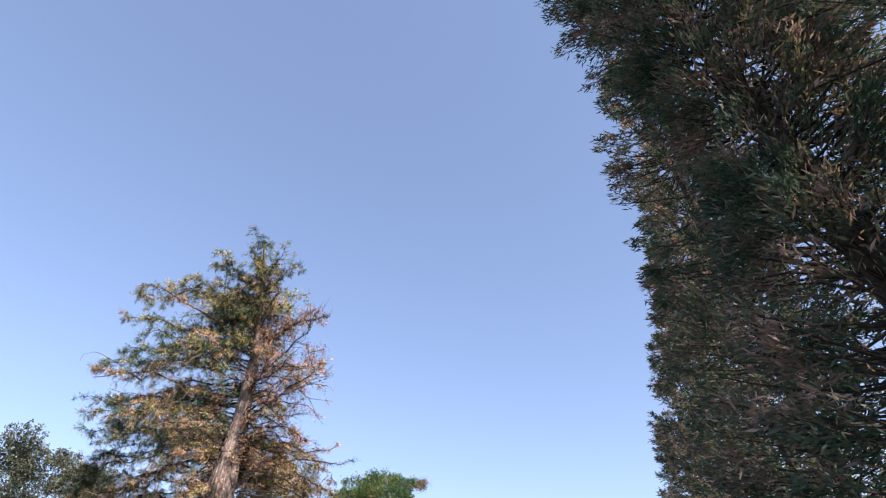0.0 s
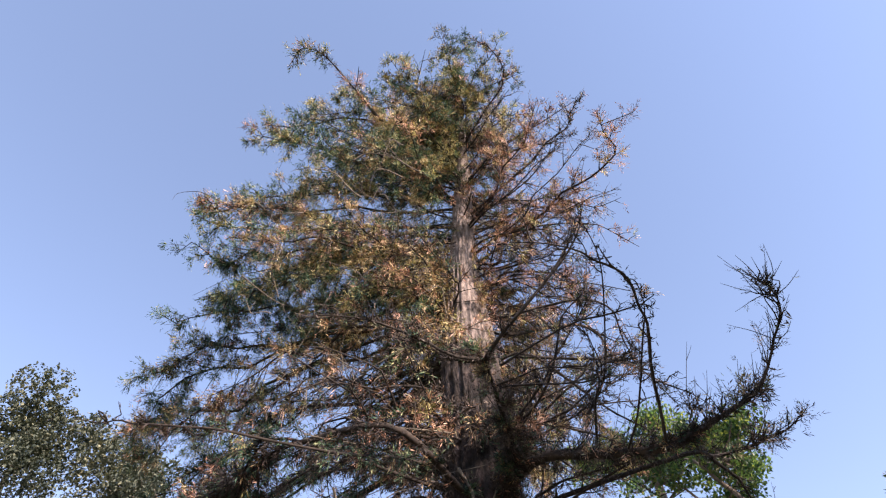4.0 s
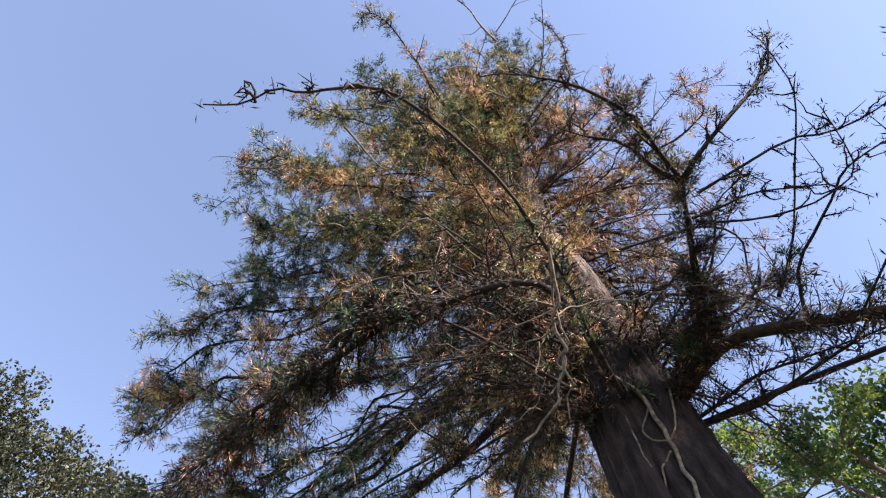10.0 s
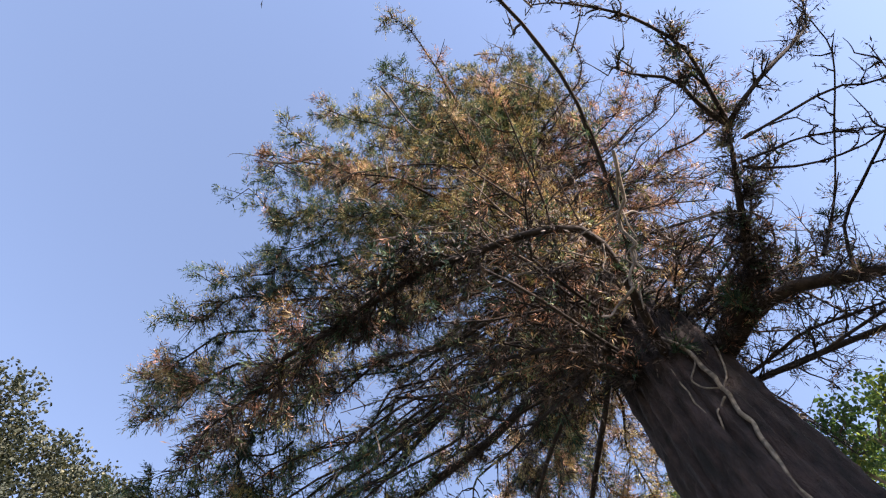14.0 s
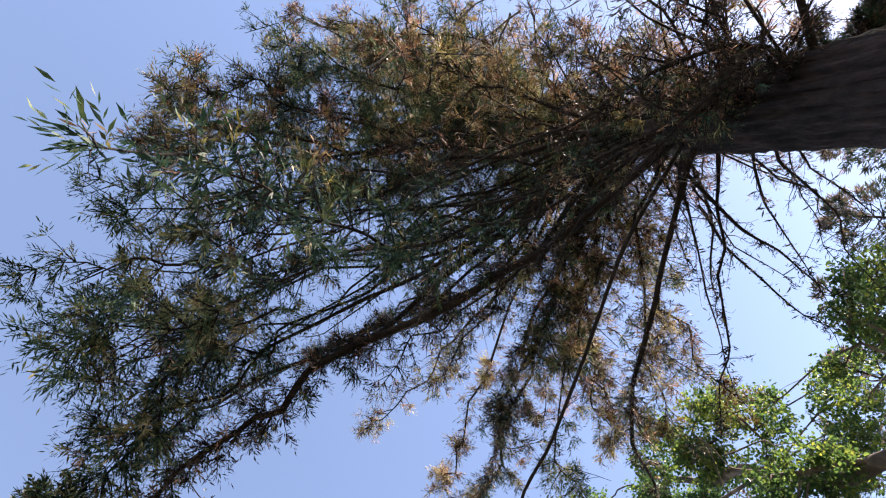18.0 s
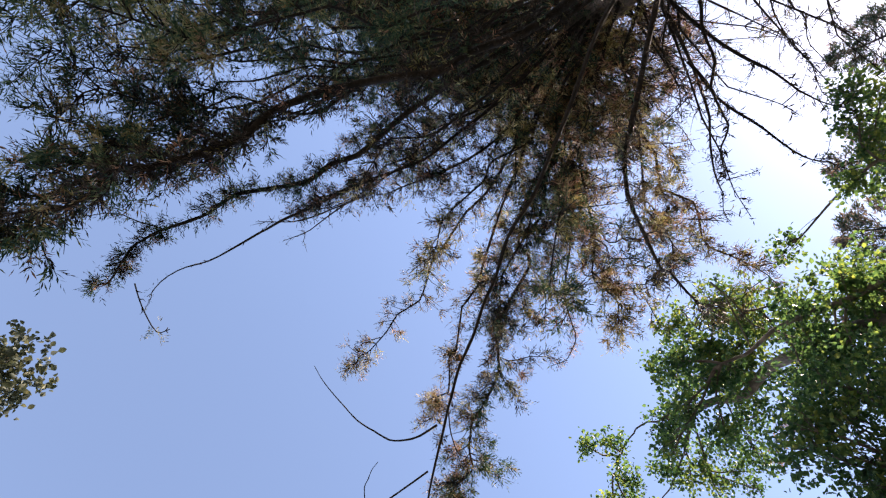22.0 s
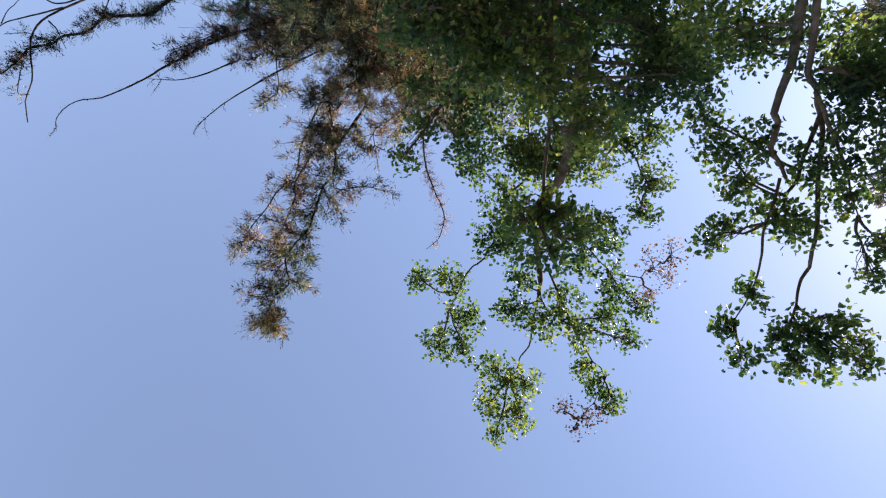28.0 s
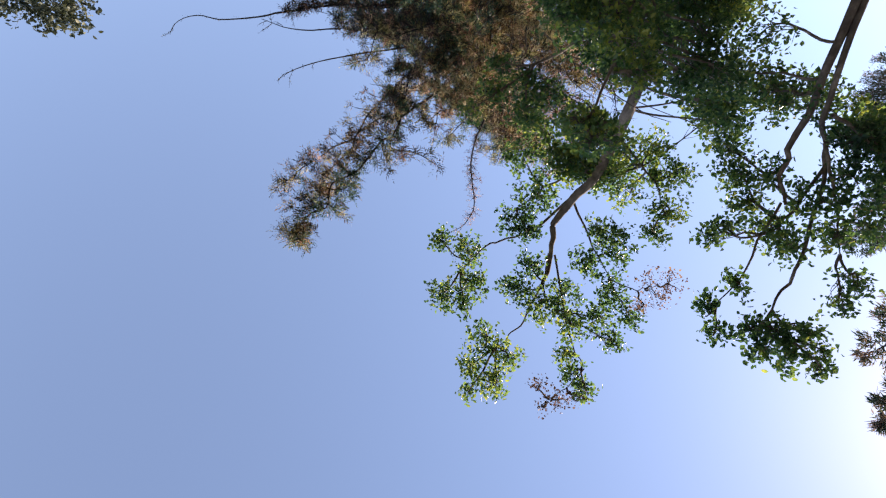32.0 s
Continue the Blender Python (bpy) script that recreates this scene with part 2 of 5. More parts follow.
class Mesh:
    """Collects tubes and blades, then makes one mesh of them."""

    def __init__(self):
        self.v, self.f, self.m, self.count = [], [], [], 0

    def add(self, verts, faces, mat):
        self.v.append(verts)
        self.f.append(faces + self.count)
        self.m.append(np.full(len(faces), mat, np.int32))
        self.count += len(verts)

    def tube(self, path, radii, sides=6, mat=0, ridges=0.0):
        path = np.asarray(path, float)
        n = len(path)
        radii = np.broadcast_to(radii, n)
        tang = unit(np.gradient(path, axis=0))
        ref = np.array([0.3, 0.2, 1.0]) if abs(tang[0][2]) < 0.8 else np.array([1.0, 0.2, 0.1])
        a = unit(np.cross(tang, ref))
        b = np.cross(tang, a)
        ang = np.linspace(0, 2 * np.pi, sides, endpoint=False)
        r = radii[:, None] * np.ones(sides)
        if ridges:
            r = r * (1 + ridges * rng.normal(0, 1, (n, sides)))
        ring = path[:, None] + (a[:, None] * np.cos(ang)[None, :, None] + b[:, None] * np.sin(ang)[None, :, None]) * r[..., None]
        i = np.arange(n - 1)[:, None] * sides
        j = np.arange(sides)[None]
        k = (np.arange(sides) + 1)[None] % sides
        f = np.stack([i + j, i + k, i + sides + k, i + sides + j], -1).reshape(-1, 4)
        self.add(ring.reshape(-1, 3), f, mat)

    def blades(self, base, way, length, width, mat=0, fold=0.0):
        """Flat pointed blades: a base, a middle as wide as given, a tip."""
        n = len(base)
        if n == 0:
            return
        way = unit(way)
        side = unit(np.cross(way, rng.normal(0, 1, (n, 3))))
        length = np.broadcast_to(length, n)[:, None]
        width = np.broadcast_to(width, n)[:, None]
        mid = base + way * length * 0.45
        up = np.cross(way, side) * width * fold
        v = np.stack([base, mid + side * width * 0.5 + up, base + way * length, mid - side * width * 0.5 + up], 1).reshape(-1, 3)
        self.add(v, np.arange(4 * n).reshape(-1, 4), mat)

    def leaves(self, base, way, length, width, mat=0):
        """Broad folded leaves: two halves along a midrib."""
        n = len(base)
        if n == 0:
            return
        way = unit(way)
        nrm = unit(rng.normal(0, 0.55, (n, 3)) + [0, 0, 1])
        side = unit(np.cross(way, nrm))
        nrm = np.cross(side, way)
        L = np.broadcast_to(length, n)[:, None]
        Wd = np.broadcast_to(width, n)[:, None]
        tip = base + way * L - nrm * L * 0.12
        m = base + way * L * 0.45
        a = base + way * L * 0.35 + side * Wd * 0.5 + nrm * Wd * 0.15
        b = base + way * L * 0.72 + side * Wd * 0.34 + nrm * Wd * 0.08
        c = base + way * L * 0.72 - side * Wd * 0.34 + nrm * Wd * 0.08
        d = base + way * L * 0.35 - side * Wd * 0.5 + nrm * Wd * 0.15
        v = np.stack([base, a, b, tip, c, d], 1).reshape(-1, 3)
        k = np.arange(n)[:, None] * 6
        f = np.concatenate([k + [0, 1, 2, 3], k + [0, 3, 4, 5]], 0)
        self.add(v, f, mat)

    def object(self, name, mats, parent=None, label="", smooth=False):
        me = bpy.data.meshes.new(name)
        V = np.concatenate(self.v).astype(np.float32)
        F = np.concatenate(self.f).astype(np.int32)
        M = np.concatenate(self.m)
        me.vertices.add(len(V))
        me.vertices.foreach_set("co", V.ravel())
        me.loops.add(F.size)
        me.loops.foreach_set("vertex_index", F.ravel())
        me.polygons.add(len(F))
        me.polygons.foreach_set("loop_start", np.arange(0, F.size, 4, dtype=np.int32))
        me.polygons.foreach_set("material_index", M)
        me.update(calc_edges=True)
        for m in mats:
            me.materials.append(m)
        if smooth:
            me.polygons.foreach_set("use_smooth", np.ones(len(F), bool))
        ob = new(name, me)
        ob.parent = parent
        if label:
            tagged(ob, label)
        return ob


def thing(name, place, label, category, group="", kind=""):
    e = new(name)
    e.location = place
    return tagged(e, label, category, group, kind)


# ---------------------------------------------------------------- ground
def build_ground():
    n = 60
    s = np.linspace(-1, 1, n)
    s = np.sign(s) * np.abs(s) ** 3 * 1500
    X, Y = np.meshgrid(s, s + 20)
    D = np.hypot(X + 5, Y - 20)
    Z = 0.12 * np.sin(X * 0.21) * np.cos(Y * 0.17) * np.clip(1 - D / 300, 0, 1)
    me = bpy.data.meshes.new("ground")
    k = np.arange(n * n).reshape(n, n)
    F = np.stack([k[:-1, :-1], k[:-1, 1:], k[1:, 1:], k[1:, :-1]], -1).reshape(-1, 4)
    me.from_pydata(np.stack([X, Y, Z], -1).reshape(-1, 3).tolist(), [], F.tolist())
    m, nn, l, b = material("dry_grass_and_litter", 0.95)
    tc = nn.new("ShaderNodeTexCoord")
    t1 = nn.new("ShaderNodeTexNoise")
    t1.inputs["Scale"].default_value = 0.35
    t1.inputs["Detail"].default_value = 10
    t1.inputs["Roughness"].default_value = 0.7
    l.new(tc.outputs["Object"], t1.inputs["Vector"])
    r = ramp(nn, [(0.35, (0.06, 0.065, 0.03)), (0.5, (0.12, 0.10, 0.055)), (0.68, (0.20, 0.16, 0.10))])
    l.new(t1.outputs["Fac"], r.inputs["Fac"])
    l.new(r.outputs["Color"], b.inputs["Base Color"])
    bp = nn.new("ShaderNodeBump")
    bp.inputs["Strength"].default_value = 0.5
    l.new(t1.outputs["Fac"], bp.inputs["Height"])
    l.new(bp.outputs["Normal"], b.inputs["Normal"])
    me.materials.append(m)
    tagged(new("ground", me), "dry grass and brown leaf litter under the trees", "ground", kind="structure")


build_ground()

# ---------------------------------------------------------------- the redwood
TRUNK = np.array([(-5.43, 19.30, -0.3), (-5.43, 19.28, 2.0), (-5.43, 19.26, 5.0), (-5.40, 19.22, 8.0), (-5.28, 19.25, 10.5), (-5.15, 18.7, 13.0), (-5.2, 17.6, 15.3), (-5.3, 16.8, 17.0)])
TRUNK_Z = np.array([-0.3, 2.0, 5.0, 7.2, 8.2, 9.2, 10.5, 13.0, 15.3, 17.0])
TRUNK_R = np.array([0.74, 0.58, 0.48, 0.455, 0.43, 0.35, 0.27, 0.18, 0.10, 0.03])


def trunk_at(z):
    return np.array([np.interp(z, TRUNK[:, 2], TRUNK[:, j]) for j in range(3)]), np.interp(z, TRUNK_Z, TRUNK_R)


redwood = thing("redwood_tree", (-5.43, 19.30, 0), "tall half-dead redwood, rusty and green needles on drooping limbs", "tree")
ORIGIN = np.array([-5.43, 19.30, 0.0])


def build_trunk():
    rings, sides = 230, 110
    zs = np.linspace(-0.3, 17.0, rings)
    path = np.array([trunk_at(z)[0] for z in zs]) - ORIGIN
    rad = np.array([trunk_at(z)[1] for z in zs])
    ang = np.linspace(0, 2 * np.pi, sides, endpoint=False)
    out = np.stack([np.cos(ang), np.sin(ang), 0 * ang], -1)[None]
    # wandering furrows: the angle is pushed to and fro along the stem
    push = sum(a * np.sin(zs[:, None] * f + g + ang[None] * h) for a, f, g, h in ((0.10, 0.9, 0.3, 1), (0.05, 2.3, 1.1, 3), (0.03, 5.1, 2.2, 5)))
    wave = np.abs(np.sin(11 * (ang[None] + push))) * 0.6 + np.abs(np.sin(17.5 * (ang[None] - 0.7 * push) + 0.6)) * 0.4
    plates = 0.5 + 0.5 * np.sin(zs[:, None] * 7 + 9 * np.sin(ang[None] * 6 + push * 8))
    rel = 0.17 * (wave - 0.6) + 0.04 * plates + 0.035 * np.sin(5 * ang[None] + 0.8 + 0.3 * zs[:, None]) + rng.normal(0, 0.010, (rings, sides))
    flare = 1 + 0.10 * np.exp(-zs[:, None] / 0.8) * np.cos(6 * ang[None] + 0.4)
    v = path[:, None] + out * (rad[:, None] * (1 + rel) * flare)[..., None]
    M = Mesh()
    i = np.arange(rings - 1)[:, None] * sides
    j = np.arange(sides)[None]
    k = (np.arange(sides) + 1)[None] % sides
    M.add(v.reshape(-1, 3), np.stack([i + j, i + k, i + sides + k, i + sides + j], -1).reshape(-1, 4), 0)
    M.object("trunk", [BARK], redwood, "straight trunk with deeply furrowed bark, painted shade-dark below and sunlit pale above")


build_trunk()

# needle looks: shares of green, olive, rust, dry, shade-dark moss
LOOKS = {
    "green": (0.74, 0.12, 0.08, 0.04, 0.02),
    "mixed": (0.52, 0.22, 0.17, 0.07, 0.02),
    "rust": (0.05, 0.15, 0.58, 0.20, 0.02),
    "olive": (0.34, 0.48, 0.13, 0.05, 0.0),
    # a third near-black needles: shade of far and inner limbs put into colour
    "brown": (0.22, 0.12, 0.20, 0.12, 0.34),
    "dry": (0.02, 0.05, 0.28, 0.60, 0.05),
    "mossy_shaded": (0.16, 0.02, 0.04, 0.13, 0.65),
}
NEEDLES = [NEEDLE_GREEN, NEEDLE_OLIVE, NEEDLE_RUST, NEEDLE_DRY, MOSS_SHADED]


SLIM = (0.185, 0.17, 0.15, 0.145, 0.175)


def shoots(p, t, look, spray, droop):
    """Feathery shoots from points p along ways t: paired needles' blades on both sides and one at the tip."""
    n = len(p)
    off = rng.normal(0, 1, (n, 3))
    off -= (off * t).sum(1, keepdims=True) * t
    w = unit(t * 0.75 + unit(off) * 0.85 + np.array([0, 0, -droop * 0.5]))
    side = unit(np.cross(w, rng.normal(0, 1, (n, 3))))
    S = spray * 1.9 * rng.uniform(0.5, 1.35, (n, 1))
    base, way, size, kind = [], [], [], []
    for r in range(6):
        base.append(p + w * S * (0.1 + 0.17 * r))
        k = 0.0 if r == 5 else (0.75 if r % 2 else -0.75)
        way.append(unit(w + side * k + rng.normal(0, 0.22, (n, 3))))
        size.append(spray * rng.uniform(0.65, 1.25, n) * (1.0 - 0.05 * r))
        kind.append(look)
    return np.concatenate(base), np.concatenate(way), np.concatenate(size), np.concatenate(kind)


def needle_mesh(parts, parent):
    F = Mesh()
    B, Y, S, K = (np.concatenate(c) for c in zip(*parts))
    for mi in range(5):
        s = K == mi
        c = int(s.sum())
        if c:
            F.blades(B[s], Y[s], S[s], S[s] * SLIM[mi] * rng.uniform(0.7, 1.3, c), mi, 0.25)
    F.object("needles", NEEDLES, parent)


def along(line, u):
    """Points and ways at the shares u of a line."""
    m = len(line)
    at = np.clip(u, 0, 0.999) * (m - 1)
    i = at.astype(int)
    f = (at - i)[:, None]
    t = unit(np.gradient(line, axis=0))
    return line[i] * (1 - f) + line[i + 1] * f, t[i]


def gathered(c, low, each=7, spread=0.022):
    """Shares of a line, gathered into tufts with gaps between them."""
    k = max(1, c // each)
    centre = rng.uniform(low, 1.0, k)
    return np.clip(centre[rng.integers(0, k, c)] + rng.normal(0, spread, c), 0, 0.999)


def limb(pts, r0=0.09, look_="green", dense=1.0, spread=0.9, droop=0.35, bare=0.2, spray=0.09, wild=0.15, uplift=0.0, label=""):
    """One limb of the redwood through the given points, with side branches, twigs and sprays of needles."""
    pts = np.asarray(pts, float) - ORIGIN
    reseed(pts)
    length = np.linalg.norm(np.diff(pts, axis=0), axis=1).sum()
    n = max(10, int(length * 6))
    path = wobble(through_points(pts, n), wild)
    tang = unit(np.gradient(path, axis=0))
    W = Mesh()
    W.tube(path, 0.36 * r0 * (1 - np.linspace(0, 1, n)) ** 0.8 + 0.005, 8, 0, 0.08)
    shares = np.cumsum(LOOKS[look_])
    spray = spray * 1.05
    spread = spread * 0.85
    parts = []

    def looks(c):
        first = int(np.searchsorted(shares, rng.random()))
        return np.minimum(np.where(rng.random(c) < 0.72, first, np.searchsorted(shares, rng.random(c))), 4)

    c = int(length * 40 * dense)
    p, t = along(path, gathered(c, bare * 0.4, 16, 0.02))
    t = unit(t + rng.normal(0, 0.6, (c, 3)))
    p = p + t * rng.uniform(0, 0.16, (c, 1))
    parts.append(shoots(p, t, looks(c), spray, droop))
    # short near-black shoots paint shade along the inner part of long limbs
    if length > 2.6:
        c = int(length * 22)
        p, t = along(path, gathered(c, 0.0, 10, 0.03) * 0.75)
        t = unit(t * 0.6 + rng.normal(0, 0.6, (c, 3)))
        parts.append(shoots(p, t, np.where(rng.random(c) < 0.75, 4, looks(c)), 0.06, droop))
    k = int(length * 9 * (0.6 + 0.4 * dense))
    for u in np.sort(rng.uniform(bare, 1.0, k)):
        i = min(int(u * (n - 1)), n - 2)
        p, t = path[i], tang[i]
        s = unit(np.cross(t, [0, 0, 1])) * (1 if rng.random() < 0.5 else -1)
        L = spread * (0.35 + 0.75 * math.sin(math.pi * min(1, (u - bare) / (1.001 - bare) * 0.75 + 0.22))) * rng.uniform(0.45, 1.2)
        w = unit(t * rng.uniform(0.35, 0.9) + s * rng.uniform(0.5, 1.0) + np.array([0, 0, rng.normal(0, 0.35)]))
        m = max(5, int(L * 10))
        q = np.linspace(0, 1, m)[:, None]
        sub = p + w * L * q + np.array([0, 0, -droop * L + uplift * L]) * q ** 2
        sub = wobble(sub, 0.035 * L + 0.008)
        W.tube(sub, np.linspace(0.010, 0.003, m), 3, 0)
        c = int(rng.poisson(max(0.3, 24.5 * L * dense)))
        if c:
            p, t = along(sub, gathered(c, 0.0, 6, 0.05))
            parts.append(shoots(p, t, looks(c), spray, droop))
    limb_ob = W.object("limb", [LIMB], redwood, label)
    needle_mesh(parts, limb_ob)
    return limb_ob


def bare_limb(pts, r0=0.05, whips=10, whip=1.2, up=0.6, tufts=30, pale=False, label="", wild=0.05, look_="mossy_shaded", fringe=0, fringe_len=0.35, tuft=1.0):
    """A dead limb: long thin whips that curve upwards, short upright twigs, tufts of old needles and shade-dark moss.
    """
    pts = np.asarray(pts, float) - ORIGIN
    reseed(pts)
    length = np.linalg.norm(np.diff(pts, axis=0), axis=1).sum()
    n = max(10, int(length * 7))
    path = wobble(through_points(pts, n), wild)
    tang = unit(np.gradient(path, axis=0))
    W = Mesh()
    W.tube(path, 0.55 * r0 * (1 - np.linspace(0, 1, n)) ** 1.1 + min(0.005, 0.25 * r0), 7, 0, 0.12)
    paths = [path[n // 5:]]
    for _ in range(whips):
        u = rng.uniform(0.12, 0.97)
        i = min(int(u * (n - 1)), n - 2)
        L = whip * rng.uniform(0.3, 1.3)
        w = unit(tang[i] * 0.8 + unit(rng.normal(0, 1, 3)) * 0.8 + np.array([0, 0, up * 0.4]))
        m = max(7, int(L * 9))
        q = np.linspace(0, 1, m)[:, None]
        arch = unit(rng.normal(0, 1, 3)) * 0.35 * L
        sub = wobble(path[i] + w * L * q + (np.array([0, 0, up * L]) + arch) * q ** 2.2, 0.035)
        W.tube(sub, np.linspace(0.009, 0.002, m), 4, 0)
        paths.append(sub)
        for _ in range(int(rng.integers(1, 6))):
            j = int(rng.integers(1, m - 1))
            l2 = L * rng.uniform(0.1, 0.4)
            q2 = np.linspace(0, 1, 6)[:, None]
            s2 = wobble(sub[j] + unit(unit(sub[-1] - sub[0]) + rng.normal(0, 0.8, 3)) * l2 * q2 + np.array([0, 0, up * l2 * 0.6]) * q2 ** 2, 0.02)
            W.tube(s2, np.linspace(0.005, 0.0015, 6), 3, 0)
            paths.append(s2)
    parts = []
    shares = np.cumsum(LOOKS[look_])
    for _ in range(int(fringe * length)):
        u = rng.uniform(0.05, 1.0) ** 1.25
        i = min(int(u * (n - 1)), n - 2)
        L = fringe_len * rng.uniform(0.3, 1.4)
        w = unit(tang[i] * 0.6 + rng.normal(0, 0.55, 3) + np.array([0, 0, 0.55 * np.sign(up + 0.01)]))
        q = np.linspace(0, 1, 6)[:, None]
        sub = wobble(path[i] + w * L * q + np.array([0, 0, 0.3 * up * L]) * q ** 2, 0.02)
        W.tube(sub, np.linspace(0.007, 0.002, 6), 3, 0)
        paths.append(sub)
        c = int(rng.poisson(12 * L * (1.2 - u)))
        if c:
            p, t = along(sub, rng.uniform(0.1, 1.0, c))
            parts.append(shoots(p, t, np.minimum(np.searchsorted(shares, rng.random(c)), 4), 0.05, 0.0))
    ob = W.object("dead_limb", [TWIG_PALE if pale else LIMB], redwood, label)
    if fringe >= 20:
        c = int(length * 34)
        p, t = along(path, gathered(c, 0.0, 12, 0.03) * 0.7)
        parts.append(shoots(p, unit(t * 0.4 + rng.normal(0, 0.5, (c, 3)) + [0, 0, 0.3]), np.minimum(np.searchsorted(shares, rng.random(c)), 4), 0.065, 0.0))
    if tufts:
        k = int(tufts * 6)
        c = path[rng.integers(n // 8, n, k)] + rng.normal(0, 0.03, (k, 3))
        parts.append((c, unit(rng.normal(0, 1, (k, 3)) + tang[rng.integers(0, n, k)] * 0.5), tuft * rng.uniform(0.05, 0.15, k), np.full(k, 4)))
        for _ in range(tufts):
            p = paths[int(rng.integers(len(paths)))]
            c = p[int(rng.integers(len(p)))]
            k = int(rng.integers(4, 12))
            parts.append((c + rng.normal(0, 0.025 * tuft, (k, 3)), unit(rng.normal(0, 1, (k, 3))), tuft * rng.uniform(0.035, 0.085, k), np.full(k, min(int(np.searchsorted(shares, rng.random())), 4))))
    if parts:
        needle_mesh(parts, ob)
    return ob


def twig(pts, r=0.012, pale=False, name="twig", tip=0.003, wild=0.01):
    """One bare twig through some points."""
    p = np.asarray(pts, float) - ORIGIN
    p = wobble(through_points(p, max(8, 6 * len(p))), wild)
    M = Mesh()
    M.tube(p, np.linspace(r, tip, len(p)), 5, 0, 0.08)
    return M.object(name, [TWIG_PALE if pale else LIMB], redwood)


def whip(pts, r=0.02, twigs=8, reach=0.25, tufts=10, wild=0.02):
    """A long thin bare whip with a few side twigs and small tufts."""
    return bare_limb(pts, r, twigs, reach, 0.25, tufts, wild=wild, tuft=0.5)


def root(z, toward):
    """A point on the trunk's side at a height, towards a point."""
    c, r = trunk_at(z)
    d = unit(np.array([toward[0] - c[0], toward[1] - c[1], 0.0]))
    return c + d * r * 0.7


def to(z, *pts):
    return [root(z, pts[0])] + [np.array(p, float) for p in pts]


plan = np.random.default_rng(23)
# top of the crown
limb(to(15.6, (-5.5, 16.6, 16.6), (-5.6, 16.2, 17.2)), 0.05, "olive", 1.5, 0.6, 0.1, 0.1)
limb(to(15.0, (-6.2, 17.2, 16.2), (-7.0, 16.9, 16.5)), 0.05, "olive", 1.5, 0.7, 0.15, 0.1)
limb(to(14.5, (-4.6, 17.0, 15.8), (-4.2, 16.2, 16.3)), 0.05, "olive", 1.2, 0.7, 0.15, 0.1)
limb(to(14.0, (-7.0, 18.2, 14.8), (-9.0, 18.3, 15.2), (-10.5, 18.4, 15.3)), 0.08, "olive", 1.7, 0.8, 0.2, 0.15)
limb(to(13.2, (-7.2, 18.6, 13.6), (-9.2, 18.4, 14.0), (-10.4, 18.3, 14.3)), 0.08, "olive", 1.3, 0.8, 0.2, 0.2)
limb(to(12.6, (-7.5, 19.3, 13.3), (-9.3, 19.4, 13.4), (-10.8, 19.6, 13.4)), 0.08, "green", 1.3, 0.8, 0.3, 0.2)
limb(to(13.6, (-6.0, 17.6, 14.2), (-6.6, 16.4, 14.6)), 0.06, "mixed", 1.2, 0.8, 0.3, 0.2)
limb(to(12.2, (-6.2, 18.0, 12.6), (-7.0, 16.9, 12.7)), 0.07, "rust", 1.2, 0.8, 0.35, 0.2)
for z, p, q in ((15.0, (-6.5, 17.3, 15.9), (-7.5, 17.2, 16.0)), (14.6, (-7.1, 17.8, 15.4), (-8.5, 17.8, 15.6)), (14.2, (-7.4, 18.1, 15.1), (-9.2, 18.0, 15.6)), (14.9, (-4.4, 17.0, 15.7), (-3.6, 16.9, 15.9)), (14.0, (-4.2, 17.6, 14.9), (-3.2, 17.4, 15.0))):
    limb(to(z, p, q), 0.05, "olive", 1.4, 0.7, 0.2, 0.1)
for z, p, q in ((10.4, (-3.7, 18.4, 10.6), (-2.1, 18.0, 9.9)), (9.4, (-3.8, 18.6, 9.6), (-2.2, 18.4, 8.6)), (8.7, (-3.9, 18.8, 8.8), (-2.4, 18.8, 7.8)), (11.2, (-3.6, 18.2, 11.4), (-1.9, 17.8, 11.1))):
    limb(to(z, p, q), 0.05, "dry", 0.5, 0.6, 0.5, 0.2)
# sprays before the stem on the path's side
for k in range(9):
    z = 7.3 + 2.4 * (k + plan.random()) / 9
    a = math.radians(plan.uniform(188, 236))
    d = np.array([math.cos(a), math.sin(a), 0.0])
    L = plan.uniform(1.2, 2.3)
    c = trunk_at(z)[0]
    limb([c + d * 0.3, c + d * L * 0.5 + [0, 0, 0.2], c + d * L + [0, 0, plan.uniform(-0.4, 0.1)]], 0.045, ("brown", "rust", "brown", "mossy_shaded")[k % 4], 1.0, 0.7, 0.4, 0.1)
# hooked limb with a pale bare shank
limb(to(13.2, (-6.98, 17.79, 13.97), (-7.81, 16.9, 14.0), (-8.48, 16.22, 14.1), (-8.96, 16.05, 14.0), (-9.24, 16.41, 13.55)), 0.06, "mixed", 0.6, 0.3, 0.5, 0.55, wild=0.02)
limb([(-7.81, 16.9, 14.0), (-7.75, 16.6, 13.95), (-7.66, 16.27, 13.76)], 0.03, "dry", 0.8, 0.25, 0.3, 0.2, wild=0.02)
twig([(-6.6, 18.1, 13.8), (-6.98, 17.77, 13.93), (-7.81, 16.88, 13.96)], 0.035, True, "bleached_branch", 0.02)
